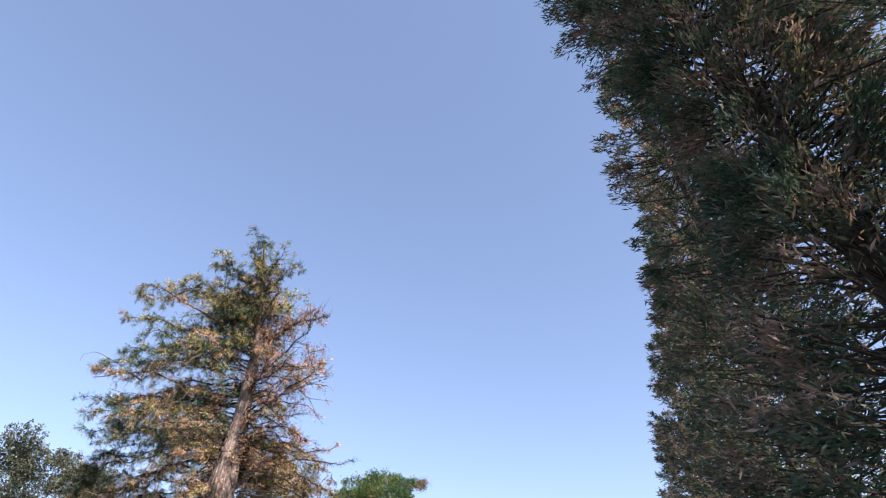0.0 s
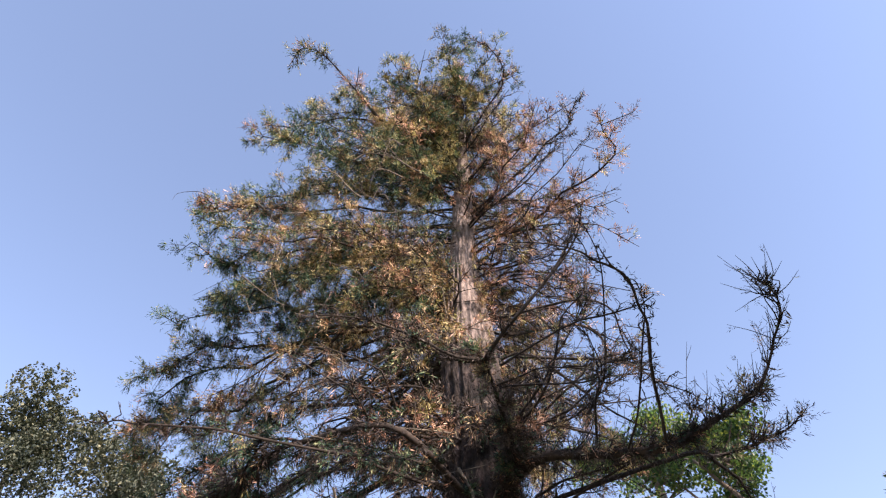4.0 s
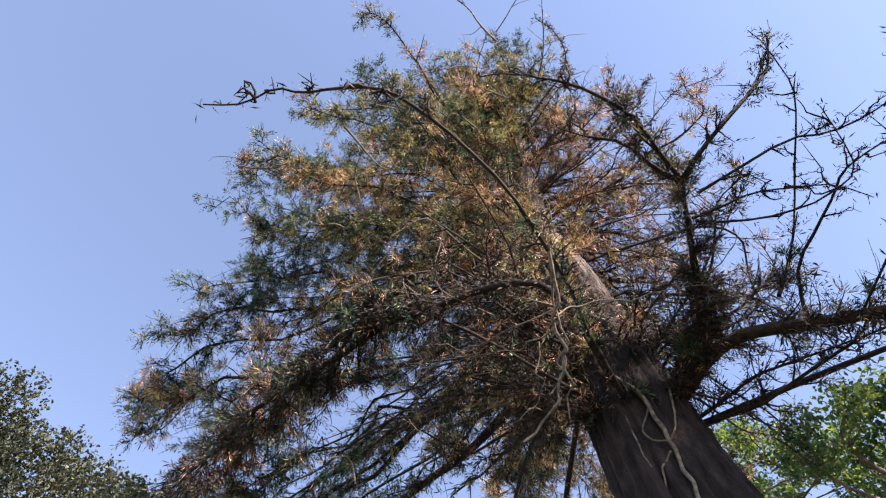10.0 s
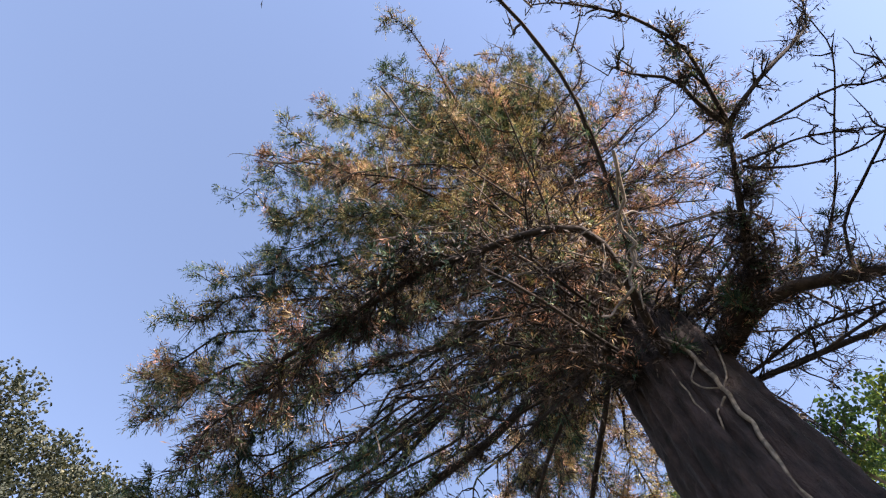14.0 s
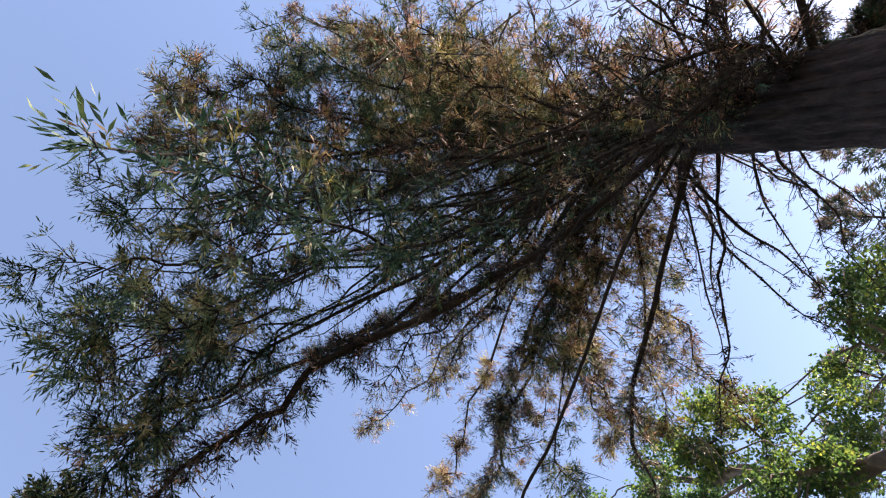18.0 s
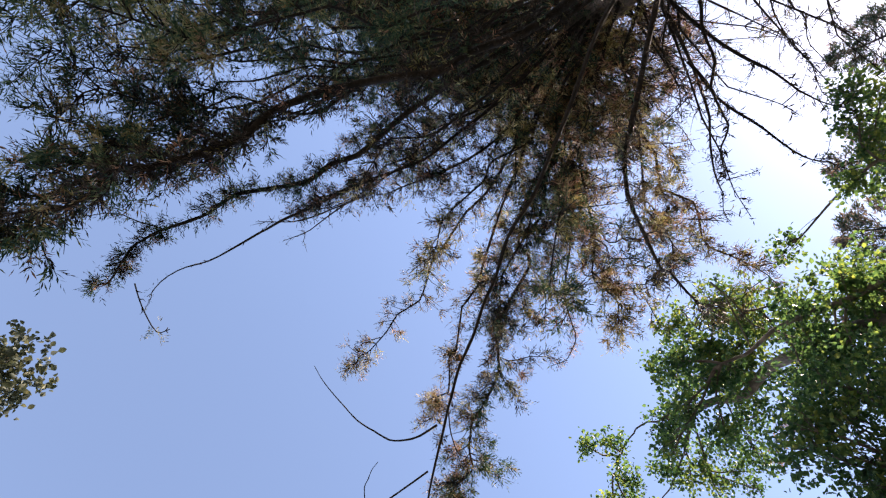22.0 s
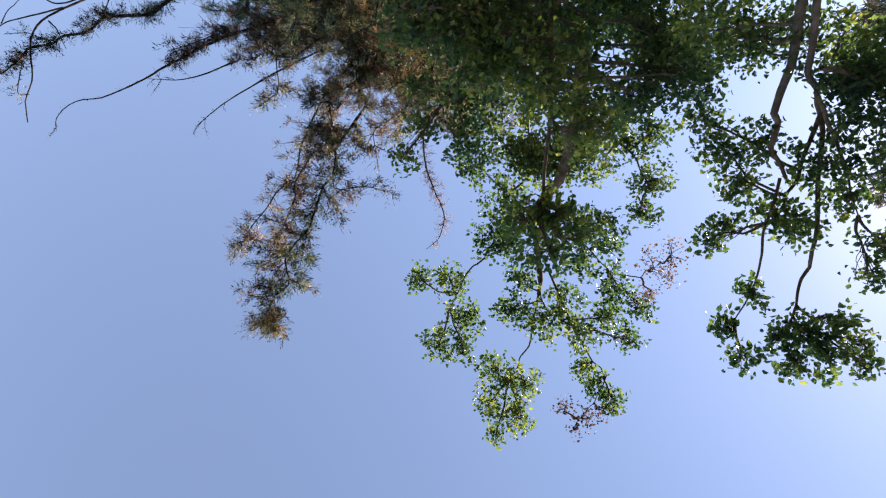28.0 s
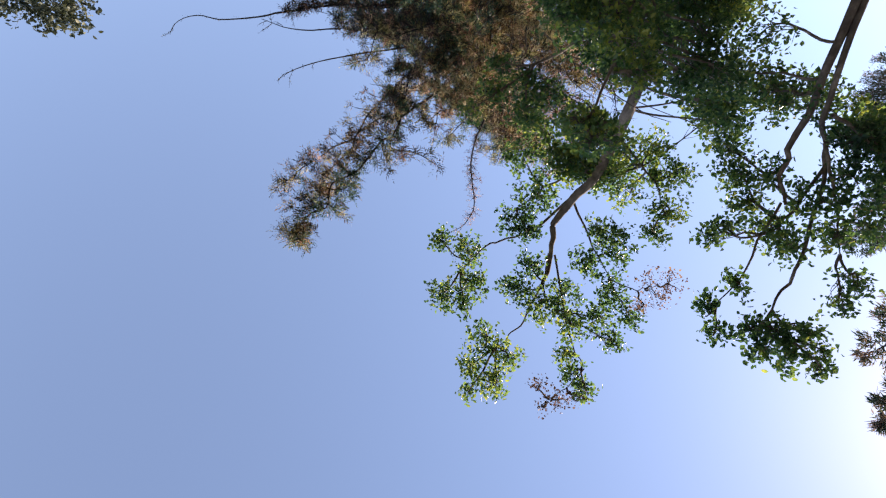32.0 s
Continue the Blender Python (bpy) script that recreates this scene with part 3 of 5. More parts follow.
# limbs over the open side
limb(to(11.6, (-7.6, 19.4, 12.0), (-9.6, 19.1, 12.2), (-11.2, 19.1, 12.2)), 0.09, "rust", 1.2, 0.7, 0.35, 0.3)
limb(to(11.2, (-7.5, 20.0, 11.9), (-9.6, 21.2, 11.8), (-10.8, 21.9, 11.2)), 0.10, "green", 1.3, 0.9, 0.35, 0.2)
limb(to(10.6, (-7.0, 19.2, 10.8), (-8.6, 18.9, 10.7), (-9.8, 18.7, 10.2)), 0.09, "rust", 1.2, 0.9, 0.4, 0.2)
limb(to(9.8, (-6.6, 18.4, 10.0), (-7.8, 17.6, 9.8)), 0.08, "rust", 1.0, 0.8, 0.4, 0.25)
limb(to(9.6, (-7.2, 20.2, 10.0), (-9.5, 21.4, 10.0), (-11.3, 22.2, 9.4), (-11.8, 22.5, 8.9)), 0.09, "mixed", 1.0, 0.9, 0.4, 0.2)
limb(to(9.0, (-7.2, 20.4, 9.3), (-9.4, 21.5, 9.0), (-11.2, 21.9, 8.4), (-11.8, 21.7, 8.0)), 0.11, "rust", 1.2, 0.8, 0.45, 0.25)
limb(to(8.6, (-7.2, 21.2, 9.0), (-9.6, 22.8, 9.1), (-11.5, 23.7, 9.2)), 0.07, "mixed", 0.7, 0.8, 0.45, 0.5)
limb(to(7.8, (-7.4, 20.9, 8.2), (-9.8, 22.4, 8.1), (-11.6, 23.4, 7.4)), 0.07, "green", 1.1, 0.8, 0.45, 0.55)
limb(to(8.2, (-6.9, 19.6, 8.6), (-8.4, 19.8, 8.4), (-9.6, 20.2, 7.8)), 0.09, "rust", 1.0, 0.8, 0.45, 0.25)
limb(to(11.0, (-8.0, 19.8, 11.4), (-10.0, 20.0, 11.6), (-11.5, 20.0, 11.5)), 0.09, "green", 1.2, 0.75, 0.35, 0.25)
limb(to(12.2, (-8.0, 19.6, 13.0), (-10.2, 19.6, 13.0), (-11.5, 19.5, 12.8)), 0.08, "green", 1.2, 0.7, 0.3, 0.25)
limb(to(10.0, (-8.0, 20.4, 10.6), (-10.4, 21.0, 10.9), (-11.9, 21.4, 10.8)), 0.09, "green", 1.2, 0.75, 0.35, 0.25)
limb(to(9.3, (-8.0, 20.6, 9.6), (-10.4, 21.2, 9.7), (-11.9, 21.4, 8.8)), 0.10, "mixed", 1.2, 0.8, 0.45, 0.2)
limb(to(8.4, (-7.6, 20.5, 8.9), (-9.8, 21.6, 8.7), (-11.7, 22.5, 8.1)), 0.09, "mixed", 1.0, 0.75, 0.45, 0.4)
for k in range(27):
    z = 9.8 + 5.3 * (k + plan.random()) / 27
    a = math.radians(plan.uniform(150, 206))
    d = np.array([math.cos(a), math.sin(a), 0.0])
    L = min(5.6, 1.3 + (15.8 - z) * 1.0) * plan.uniform(0.7, 1.0)
    c = trunk_at(z)[0]
    limb([c, c + d * L * 0.5 + [0, 0, 0.3], c + d * L + [0, 0, plan.uniform(-0.5, 0.2)]], 0.05, ("green", "green", "olive", "mixed", "green", "mixed", "rust")[k % 7], 1.0, 0.75, 0.45, 0.2)
# thick top
for k in range(8):
    z = 14.6 + 2.0 * k / 8
    a = 0.8 + 2.4 * k
    d = np.array([math.cos(a), math.sin(a), 0.0])
    c = trunk_at(z)[0]
    L = plan.uniform(0.7, 1.1)
    limb([c, c + d * L * 0.5 + [0, 0, 0.25], c + d * L + [0, 0, 0.5]], 0.03, ("olive", "green")[k % 2], 2.0, 0.5, 0.1, 0.05)
for k in range(9):
    z = 13.4 + 2.2 * k / 9
    a = 2.6 + 2.4 * ((k * 0.618) % 1.0)
    d = np.array([math.cos(a), math.sin(a), 0.0])
    c = trunk_at(z)[0]
    L = plan.uniform(1.0, 1.7) * (1 - (z - 13.4) * 0.15)
    limb([c, c + d * L * 0.5 + [0, 0, 0.3], c + d * L + [0, 0, 0.5]], 0.03, ("olive", "olive", "mixed")[k % 3], 1.6, 0.55, 0.15, 0.05)
for k in range(5):
    z = 13.3 + 0.25 * k
    a = 2.9 + 0.17 * k
    d = np.array([math.cos(a), math.sin(a), 0.0])
    c = trunk_at(z)[0]
    L = 2.5 - 0.2 * k
    limb([c, c + d * L * 0.5 + [0, 0, 0.5], c + d * L + [0, 0, 0.9]], 0.04, ("olive", "mixed", "olive")[k % 3], 1.3, 0.6, 0.15, 0.1)
# dead brushy limbs, dark and level, on the open side
for k in range(7):
    z = plan.uniform(5.8, 7.4)
    a = math.radians(plan.uniform(150, 232))
    d = np.array([math.cos(a), math.sin(a), 0.0])
    L = plan.uniform(1.5, 3.4)
    c = trunk_at(z)[0]
    limb([c + d * 0.3, c + d * L * 0.5 + [0, 0, 0.15], c + d * L + [0, 0, plan.uniform(-0.7, 0.1)]], 0.05, ("mossy_shaded", "dry", "mossy_shaded")[k % 3], 0.26, 0.6, 0.4, 0.1)
# far side, over the later part of the path
limb(to(7.2, (-7.4, 21.4, 7.6), (-9.6, 23.4, 7.3), (-11.2, 24.6, 6.6)), 0.07, "green", 0.8, 0.7, 0.4, 0.6, spray=0.11)
limb(to(6.6, (-7.3, 21.4, 6.9), (-9.2, 22.4, 6.0), (-10.9, 22.3, 4.8)), 0.06, "green", 0.45, 0.6, 0.5, 0.4, spray=0.13)
limb(to(7.6, (-7.6, 22.0, 8.2), (-9.4, 23.7, 8.7), (-10.8, 25.0, 7.6)), 0.07, "mixed", 0.8, 0.7, 0.4, 0.65, spray=0.10)
limb(to(7.8, (-8.0, 22.6, 8.3), (-9.64, 24.63, 8.1), (-10.6, 25.8, 7.4)), 0.07, "green", 0.9, 0.7, 0.4, 0.65, spray=0.10)
limb([(-10.3, 22.4, 5.3), (-10.6, 22.4, 4.7), (-10.8, 22.4, 4.0)], 0.02, "green", 0.7, 0.3, 0.5, 0.0, spray=0.13)
limb(to(7.4, (-7.5, 22.2, 8.0), (-9.5, 24.6, 8.0), (-10.4, 26.2, 7.3), (-10.6, 26.8, 6.8)), 0.08, "green", 1.1, 0.7, 0.4, 0.6, spray=0.11)
FAR_LIMB = [(-7.2, 22.4, 8.4), (-7.91, 23.79, 8.6), (-8.44, 24.40, 8.85), (-9.06, 24.94, 9.0), (-9.49, 25.58, 9.1), (-9.9, 26.2, 9.2), (-10.1, 26.75, 9.27), (-10.25, 27.1, 9.35)]
limb(to(8.3, *FAR_LIMB), 0.12, "mossy_shaded", 2.0, 0.2, 0.3, 0.0, spray=0.075, wild=0.05)
limb([(-9.73, 26.67, 9.2), (-9.5, 26.9, 9.2), (-9.17, 27.11, 9.1), (-9.02, 27.03, 9.1)], 0.015, "green", 0.5, 0.12, 0.4, 0.0, spray=0.06, wild=0.02)
limb([(-9.7, 25.85, 9.15), (-10.1, 25.9, 9.2), (-10.41, 25.92, 9.2), (-10.74, 26.16, 9.2)], 0.015, "green", 0.6, 0.12, 0.4, 0.0, spray=0.06, wild=0.02)
limb(to(8.0, (-6.95, 20.4, 8.1), (-8.0, 21.1, 8.3), (-8.8, 21.8, 8.5), (-9.4, 22.2, 8.6)), 0.11, "mossy_shaded", 1.3, 0.45, 0.3, 0.0, spray=0.08)
# leafy ends of the far limbs
for k in range(5):
    e = np.array([plan.uniform(-12.0, -10.3), plan.uniform(22.8, 24.9), plan.uniform(7.0, 8.7)])
    d = unit(e - trunk_at(8.0)[0]) * plan.uniform(1.0, 1.6)
    limb([e - d, e - d * 0.4 + [0, 0, 0.1], e], 0.035, ("green", "olive", "green", "mixed", "rust")[k % 5], 0.9, 0.55, 0.45, 0.1)
for z, p, q in ((7.7, (-9.0, 23.6, 8.0), (-11.2, 25.4, 7.6)), (8.2, (-9.2, 23.4, 8.5), (-11.6, 25.0, 8.2)), (7.9, (-8.8, 23.8, 8.4), (-10.9, 25.9, 8.0))):
    limb(to(z, p, q), 0.04, "green", 0.4, 0.6, 0.45, 0.65)
# high limbs between them and the stem
for z, p, q, look_ in ((10.6, (-7.1, 20.7, 11.0), (-8.8, 22.0, 11.0), "brown"), (10.0, (-7.3, 21.0, 10.5), (-9.2, 22.4, 10.7), "green"), (10.4, (-6.9, 21.3, 10.8), (-8.3, 22.9, 11.0), "brown"), (11.2, (-7.4, 20.9, 11.6), (-9.6, 22.3, 11.5), "green"), (9.6, (-6.6, 21.5, 10.2), (-7.7, 23.0, 10.4), "brown"),
                    (9.4, (-5.5, 21.2, 9.9), (-5.3, 22.6, 9.8), "olive"), (9.9, (-5.8, 21.0, 10.2), (-5.9, 22.2, 10.2), "rust"), (9.2, (-5.0, 21.0, 9.6), (-4.6, 22.5, 9.4), "rust"), (8.9, (-5.2, 21.3, 9.3), (-4.9, 22.9, 9.0), "olive"), (8.8, (-4.9, 20.4, 9.1), (-4.3, 21.8, 9.0), "olive"), (8.4, (-5.2, 20.8, 8.7), (-4.9, 22.2, 8.5), "brown"), (9.3, (-4.6, 20.6, 9.6), (-3.8, 21.8, 9.3), "rust")):
    limb(to(z, p, q), 0.05, look_, 1.6 if z > 9.5 and p[0] < -6 else 1.0, 0.7, 0.45, 0.35 if p[0] < -6 else 0.15)
# two limbs above it that run out into long bare whips
limb(to(9.0, (-6.5, 22.2, 9.4), (-7.45, 23.7, 9.6), (-7.98, 24.3, 9.8), (-8.39, 24.81, 10.0)), 0.08, "mossy_shaded", 1.8, 0.22, 0.3, 0.25, spray=0.075, wild=0.04)
whip([(-7.45, 23.7, 9.6), (-7.98, 24.3, 9.8), (-8.39, 24.81, 10.0), (-8.68, 25.23, 10.15), (-9.18, 25.92, 10.25), (-9.53, 26.29, 10.2), (-9.79, 26.77, 10.4), (-9.85, 26.95, 10.7)], 0.045, 3, 0.3, 8)
limb(to(9.6, (-5.96, 22.2, 9.8), (-6.71, 23.24, 10.0), (-7.47, 23.87, 10.2)), 0.07, "brown", 1.3, 0.45, 0.4, 0.2, wild=0.05)
whip([(-7.47, 23.87, 10.2), (-8.1, 24.62, 10.3), (-8.91, 25.11, 10.35)], 0.03, 4, 0.3, 4)
whip([(-6.6, 22.2, 10.8), (-7.18, 23.03, 11.0), (-7.77, 24.03, 11.2), (-8.2, 24.75, 11.5), (-8.5, 25.1, 11.9)], 0.04, 4, 0.3, 6)
limb(to(9.0, (-6.6, 22.0, 9.5), (-7.4, 23.4, 9.6), (-8.1, 24.6, 9.5)), 0.06, "brown", 0.5, 0.6, 0.4, 0.15)
limb(to(7.6, (-6.4, 21.6, 8.0), (-7.2, 23.2, 8.3), (-7.6, 24.4, 8.0)), 0.06, "brown", 0.35, 0.6, 0.4, 0.35)
limb(to(9.8, (-5.4, 22.0, 10.2), (-5.75, 23.7, 10.9), (-5.75, 25.05, 11.6), (-6.0, 26.2, 12.3), (-6.15, 27.0, 12.7)), 0.07, "rust", 0.75, 0.5, 0.2, 0.3, wild=0.08)
limb(to(9.8, (-5.2, 22.4, 10.4), (-4.9, 25.0, 10.6), (-4.7, 26.3, 11.0), (-4.57, 27.2, 11.2)), 0.07, "rust", 1.8, 0.2, 0.3, 0.15)
limb(to(9.2, (-4.8, 22.6, 9.9), (-4.2, 25.4, 10.2), (-3.8, 27.4, 10.5), (-3.77, 28.2, 10.8)), 0.09, "brown", 1.8, 0.8, 0.4, 0.2)
limb(to(8.8, (-5.0, 21.8, 9.4), (-4.6, 23.8, 9.8), (-4.4, 25.2, 10.0)), 0.08, "brown", 1.8, 0.8, 0.45, 0.15)
limb(to(8.2, (-4.9, 21.2, 8.9), (-4.0, 22.8, 9.0), (-3.0, 24.4, 8.8)), 0.08, "rust", 1.6, 0.8, 0.45, 0.15)
limb(to(9.6, (-4.4, 21.2, 10.4), (-3.2, 22.6, 10.4), (-2.4, 23.8, 10.0)), 0.08, "rust", 1.2, 0.8, 0.5, 0.2)
limb(to(7.6, (-4.8, 20.9, 8.1), (-3.9, 22.2, 8.1), (-3.2, 23.6, 7.4)), 0.08, "rust", 1.0, 0.7, 0.55, 0.2)
limb(to(12.0, (-6.2, 21.0, 12.6), (-7.4, 22.6, 12.6)), 0.06, "olive", 1.0, 0.8, 0.3, 0.2)
limb(to(11.4, (-5.0, 21.0, 12.0), (-4.6, 22.8, 12.2)), 0.06, "olive", 1.0, 0.8, 0.35, 0.2)
limb(to(10.2, (-6.2, 21.2, 10.6), (-7.0, 23.2, 10.7)), 0.06, "mixed", 0.9, 0.8, 0.35, 0.35)
limb(to(8.0, (-8.3, 22.4, 8.4), (-10.5, 23.8, 8.4), (-12.0, 24.4, 8.0)), 0.045, "green", 0.65, 0.65, 0.4, 0.55, spray=0.10)
limb(to(8.8, (-8.0, 22.0, 9.4), (-10.6, 23.0, 9.6), (-12.4, 23.3, 9.2)), 0.045, "green", 0.5, 0.65, 0.4, 0.4)
limb(to(7.0, (-6.67, 21.8, 7.25), (-7.68, 22.95, 7.3), (-8.65, 24.08, 7.2), (-9.14, 24.98, 7.0), (-9.61, 25.47, 6.9), (-9.92, 26.03, 6.8), (-10.17, 26.49, 6.6)), 0.17, "mossy_shaded", 1.7, 0.38, 0.3, 0.0, wild=0.08)
limb(to(8.6, (-5.2, 21.4, 9.2), (-4.9, 23.0, 9.5), (-4.9, 24.4, 9.6)), 0.07, "brown", 1.5, 0.7, 0.4, 0.15)
limb(to(9.4, (-4.6, 21.6, 9.9), (-3.9, 23.2, 10.0), (-3.6, 24.8, 10.2)), 0.07, "rust", 1.5, 0.7, 0.4, 0.15)
limb(to(9.0, (-5.6, 21.8, 9.6), (-5.9, 23.4, 9.8), (-6.0, 24.6, 9.8)), 0.07, "brown", 1.3, 0.7, 0.4, 0.15)
# curtains of rusty twigs that hang below the far limbs
for k in range(26):
    y = plan.uniform(20.6, 23.8)
    x = plan.uniform(-5.0, -4.6 + 0.9 * (y - 19.4))
    z = plan.uniform(8.2, 10.0)
    limb([(x, y, z), (x + plan.normal(0, 0.12), y + 0.15, z - 0.5), (x + plan.normal(0, 0.2), y + plan.uniform(0.1, 0.4), z - plan.uniform(0.9, 1.6))], 0.02, ("rust", "brown", "olive", "brown")[k % 4], 0.8, 0.35, 0.6, 0.0)
# bleached twigs under the far limbs
twig([(-2.6, 23.35, 7.6), (-1.7, 23.51, 7.6), (-0.67, 23.39, 7.6), (0.52, 22.92, 7.6)], 0.016, True, "bleached_branch", 0.005, 0.05)
twig([(-1.9, 23.48, 7.6), (-1.17, 23.04, 7.6), (-0.31, 22.87, 7.6), (0.22, 22.55, 7.6)], 0.016, True, "bleached_branch", 0.005, 0.05)
twig([(-1.32, 23.49, 7.6), (-0.68, 23.71, 7.6), (0.14, 23.44, 7.6)], 0.016, True, "bleached_branch", 0.005, 0.05)
twig([(-2.28, 23.45, 7.6), (-1.65, 23.94, 7.6), (-0.88, 23.99, 7.6)], 0.016, True, "bleached_branch", 0.005, 0.05)
# hooked dry strand at the end of a far limb, and a spur
limb([(-4.34, 21.53, 10.0), (-3.88, 22.22, 10.3), (-3.37, 23.12, 10.7), (-2.96, 23.73, 11.0), (-2.33, 24.26, 11.3), (-2.17, 24.69, 11.7), (-2.26, 24.98, 12.0)], 0.06, "dry", 1.1, 0.16, 0.3, 0.1, spray=0.06, wild=0.04)
limb([(-4.3, 24.9, 10.2), (-4.09, 25.25, 10.4), (-3.63, 25.12, 10.4), (-3.05, 25.16, 10.5)], 0.03, "brown", 1.0, 0.35, 0.4, 0.1)
# dried limbs on the sunny side
limb(to(13.4, (-4.0, 18.4, 14.2), (-2.6, 18.9, 14.6)), 0.06, "dry", 1.2, 0.7, 0.1, 0.15, uplift=0.3)
limb(to(12.8, (-3.9, 17.6, 13.2), (-3.0, 16.7, 13.6)), 0.06, "dry", 1.3, 0.7, 0.0, 0.2, uplift=0.3)
limb(to(12.0, (-3.6, 18.8, 12.4), (-2.4, 19.0, 12.6)), 0.06, "dry", 1.3, 0.7, 0.1, 0.2, uplift=0.2)
limb(to(10.6, (-4.0, 18.1, 10.8), (-2.9, 17.2, 11.1), (-2.2, 15.9, 11.7)), 0.09, "dry", 1.2, 0.5, 0.0, 0.25, uplift=0.3)
limb(to(11.4, (-4.4, 17.6, 11.8), (-3.9, 16.4, 12.2)), 0.06, "dry", 1.3, 0.7, 0.0, 0.2, uplift=0.3)
limb(to(9.8, (-3.7, 18.9, 9.9), (-2.6, 19.2, 9.6)), 0.07, "dry", 1.3, 0.7, 0.4, 0.2)
bare_limb(to(12.9, (-4.0, 18.2, 13.7), (-2.9, 17.9, 14.1), (-2.4, 17.5, 14.0)), 0.05, 12, 0.7, 0.5, 60, look_="dry", fringe=14)
bare_limb(to(11.8, (-3.9, 17.8, 12.3), (-3.0, 16.9, 12.9), (-2.7, 16.3, 13.4)), 0.05, 12, 0.7, 0.5, 60, look_="dry", fringe=14)
bare_limb(to(14.0, (-4.6, 17.2, 14.4), (-4.3, 16.4, 14.4), (-4.8, 15.8, 14.4), (-5.3, 15.7, 14.3)), 0.04, 6, 0.4, 0.2, 60, look_="dry", fringe=16, fringe_len=0.2)
# a fan of thin dried limbs that fills the sunny side
for k in range(20):
    z = 9.4 + 5.0 * (k + plan.random()) / 20
    a = math.radians(plan.uniform(-72, 22))
    d = np.array([math.cos(a), math.sin(a), 0.0])
    L = (3.5 - max(0.0, z - 12.0) * 0.75) * plan.uniform(0.7, 1.05)
    c = trunk_at(z)[0]
    bare_limb([c, c + d * L * 0.5 + [0, 0, plan.uniform(-0.25, 0.05)], c + d * L + [0, 0, plan.uniform(-0.3, 0.45)]], 0.03, 9, 0.6, 0.3, 14, look_="dry", fringe=15, fringe_len=0.32, wild=0.07, tuft=0.6)
# rusty drooping sprays close to the stem on the sunny side
for k in range(7):
    z = 8.3 + 2.8 * (k + plan.random()) / 7
    a = math.radians(plan.uniform(-65, 5))
    d = np.array([math.cos(a), math.sin(a), 0.0])
    L = plan.uniform(1.3, 2.3)
    c = trunk_at(z)[0]
    limb([c, c + d * L * 0.5 + [0, 0, 0.1], c + d * L + [0, 0, plan.uniform(-0.9, -0.4)]], 0.05, ("rust", "dry")[k % 2], 0.55, 0.7, 0.6, 0.2)
# shorter limbs that fill the crown round the trunk
for k in range(66):
    z = plan.uniform(7.2, 15.2)
    a = plan.uniform(0, 6.283)
    d = np.array([math.cos(a), math.sin(a), 0.0])
    L = plan.uniform(1.6, 3.6) * (1 - max(0, z - 11) * 0.11)
    if d[1] < -0.35:
        L *= 0.6
    c = trunk_at(z)[0]
    sunny = d @ [0.6, -0.8, 0]
    if (sunny > 0.5 and z < 11.5 and k % 3) or (d[1] < -0.5 and z < 9.2) or ((d[1] > 0.2 or d[0] < -0.5) and z < 9.0):
        continue
    kind = ("dry" if plan.random() < 0.5 else "rust") if sunny > 0.35 else ("olive" if z > 11.5 else "rust", "mixed", "olive", "mixed")[int(plan.integers(4))]
    limb([c, c + d * L * 0.5 + [0, 0, 0.25], c + d * L + [0, 0, plan.uniform(-0.5, 0.3)]], 0.05, kind, 0.75 if sunny < 0.35 else 0.35, 0.8, 0.4, 0.15)
# short sprouts straight from the stem
for k in range(44):
    z = plan.uniform(5.6, 13.5)
    a = plan.uniform(0, 6.283)
    d = np.array([math.cos(a), math.sin(a), 0.0])
    L = plan.uniform(0.5, 1.3)
    c, r = trunk_at(z)
    if (d @ [0.5, -0.86, 0] > 0.1 and z < 12) or (d[1] < -0.3 and z < 9.2):
        continue
    if z < 8.6 and (d[1] > 0.2 or d[0] < -0.5):
        continue
    limb([c + d * r * 0.8, c + d * (r + L * 0.5) + [0, 0, 0.1], c + d * (r + L) + [0, 0, plan.uniform(-0.4, 0.2)]], 0.03, ("mossy_shaded", "mixed", "rust", "green")[k % 4] if z > 7.5 else ("mossy_shaded", "dry")[k % 2], 0.8, 0.45, 0.4, 0.1)
# a dense skirt of mossy dead twigs round the stem below the crown, shade in its colour
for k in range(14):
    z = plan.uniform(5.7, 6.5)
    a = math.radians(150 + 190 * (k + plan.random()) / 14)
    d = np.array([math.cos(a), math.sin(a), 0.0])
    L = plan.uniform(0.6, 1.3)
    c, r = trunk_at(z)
    limb([c + d * r * 0.8, c + d * (r + L * 0.5) + [0, 0, 0.05], c + d * (r + L) + [0, 0, plan.uniform(-0.35, 0.25)]], 0.035, ("mossy_shaded", "mossy_shaded", "dry")[k % 3], 0.7, 0.5, 0.3, 0.0)
# mossy limbs packed beside the stem, dark with the shade put into their colour
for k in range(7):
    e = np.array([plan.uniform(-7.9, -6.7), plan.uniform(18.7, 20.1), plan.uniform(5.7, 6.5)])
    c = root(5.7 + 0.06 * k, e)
    limb([c, (c + e) / 2 + [0, 0, 0.1], e], 0.05, ("mossy_shaded", "mossy_shaded", "brown")[k % 3], 1.0, 0.5, 0.3, 0.0, spray=0.075)
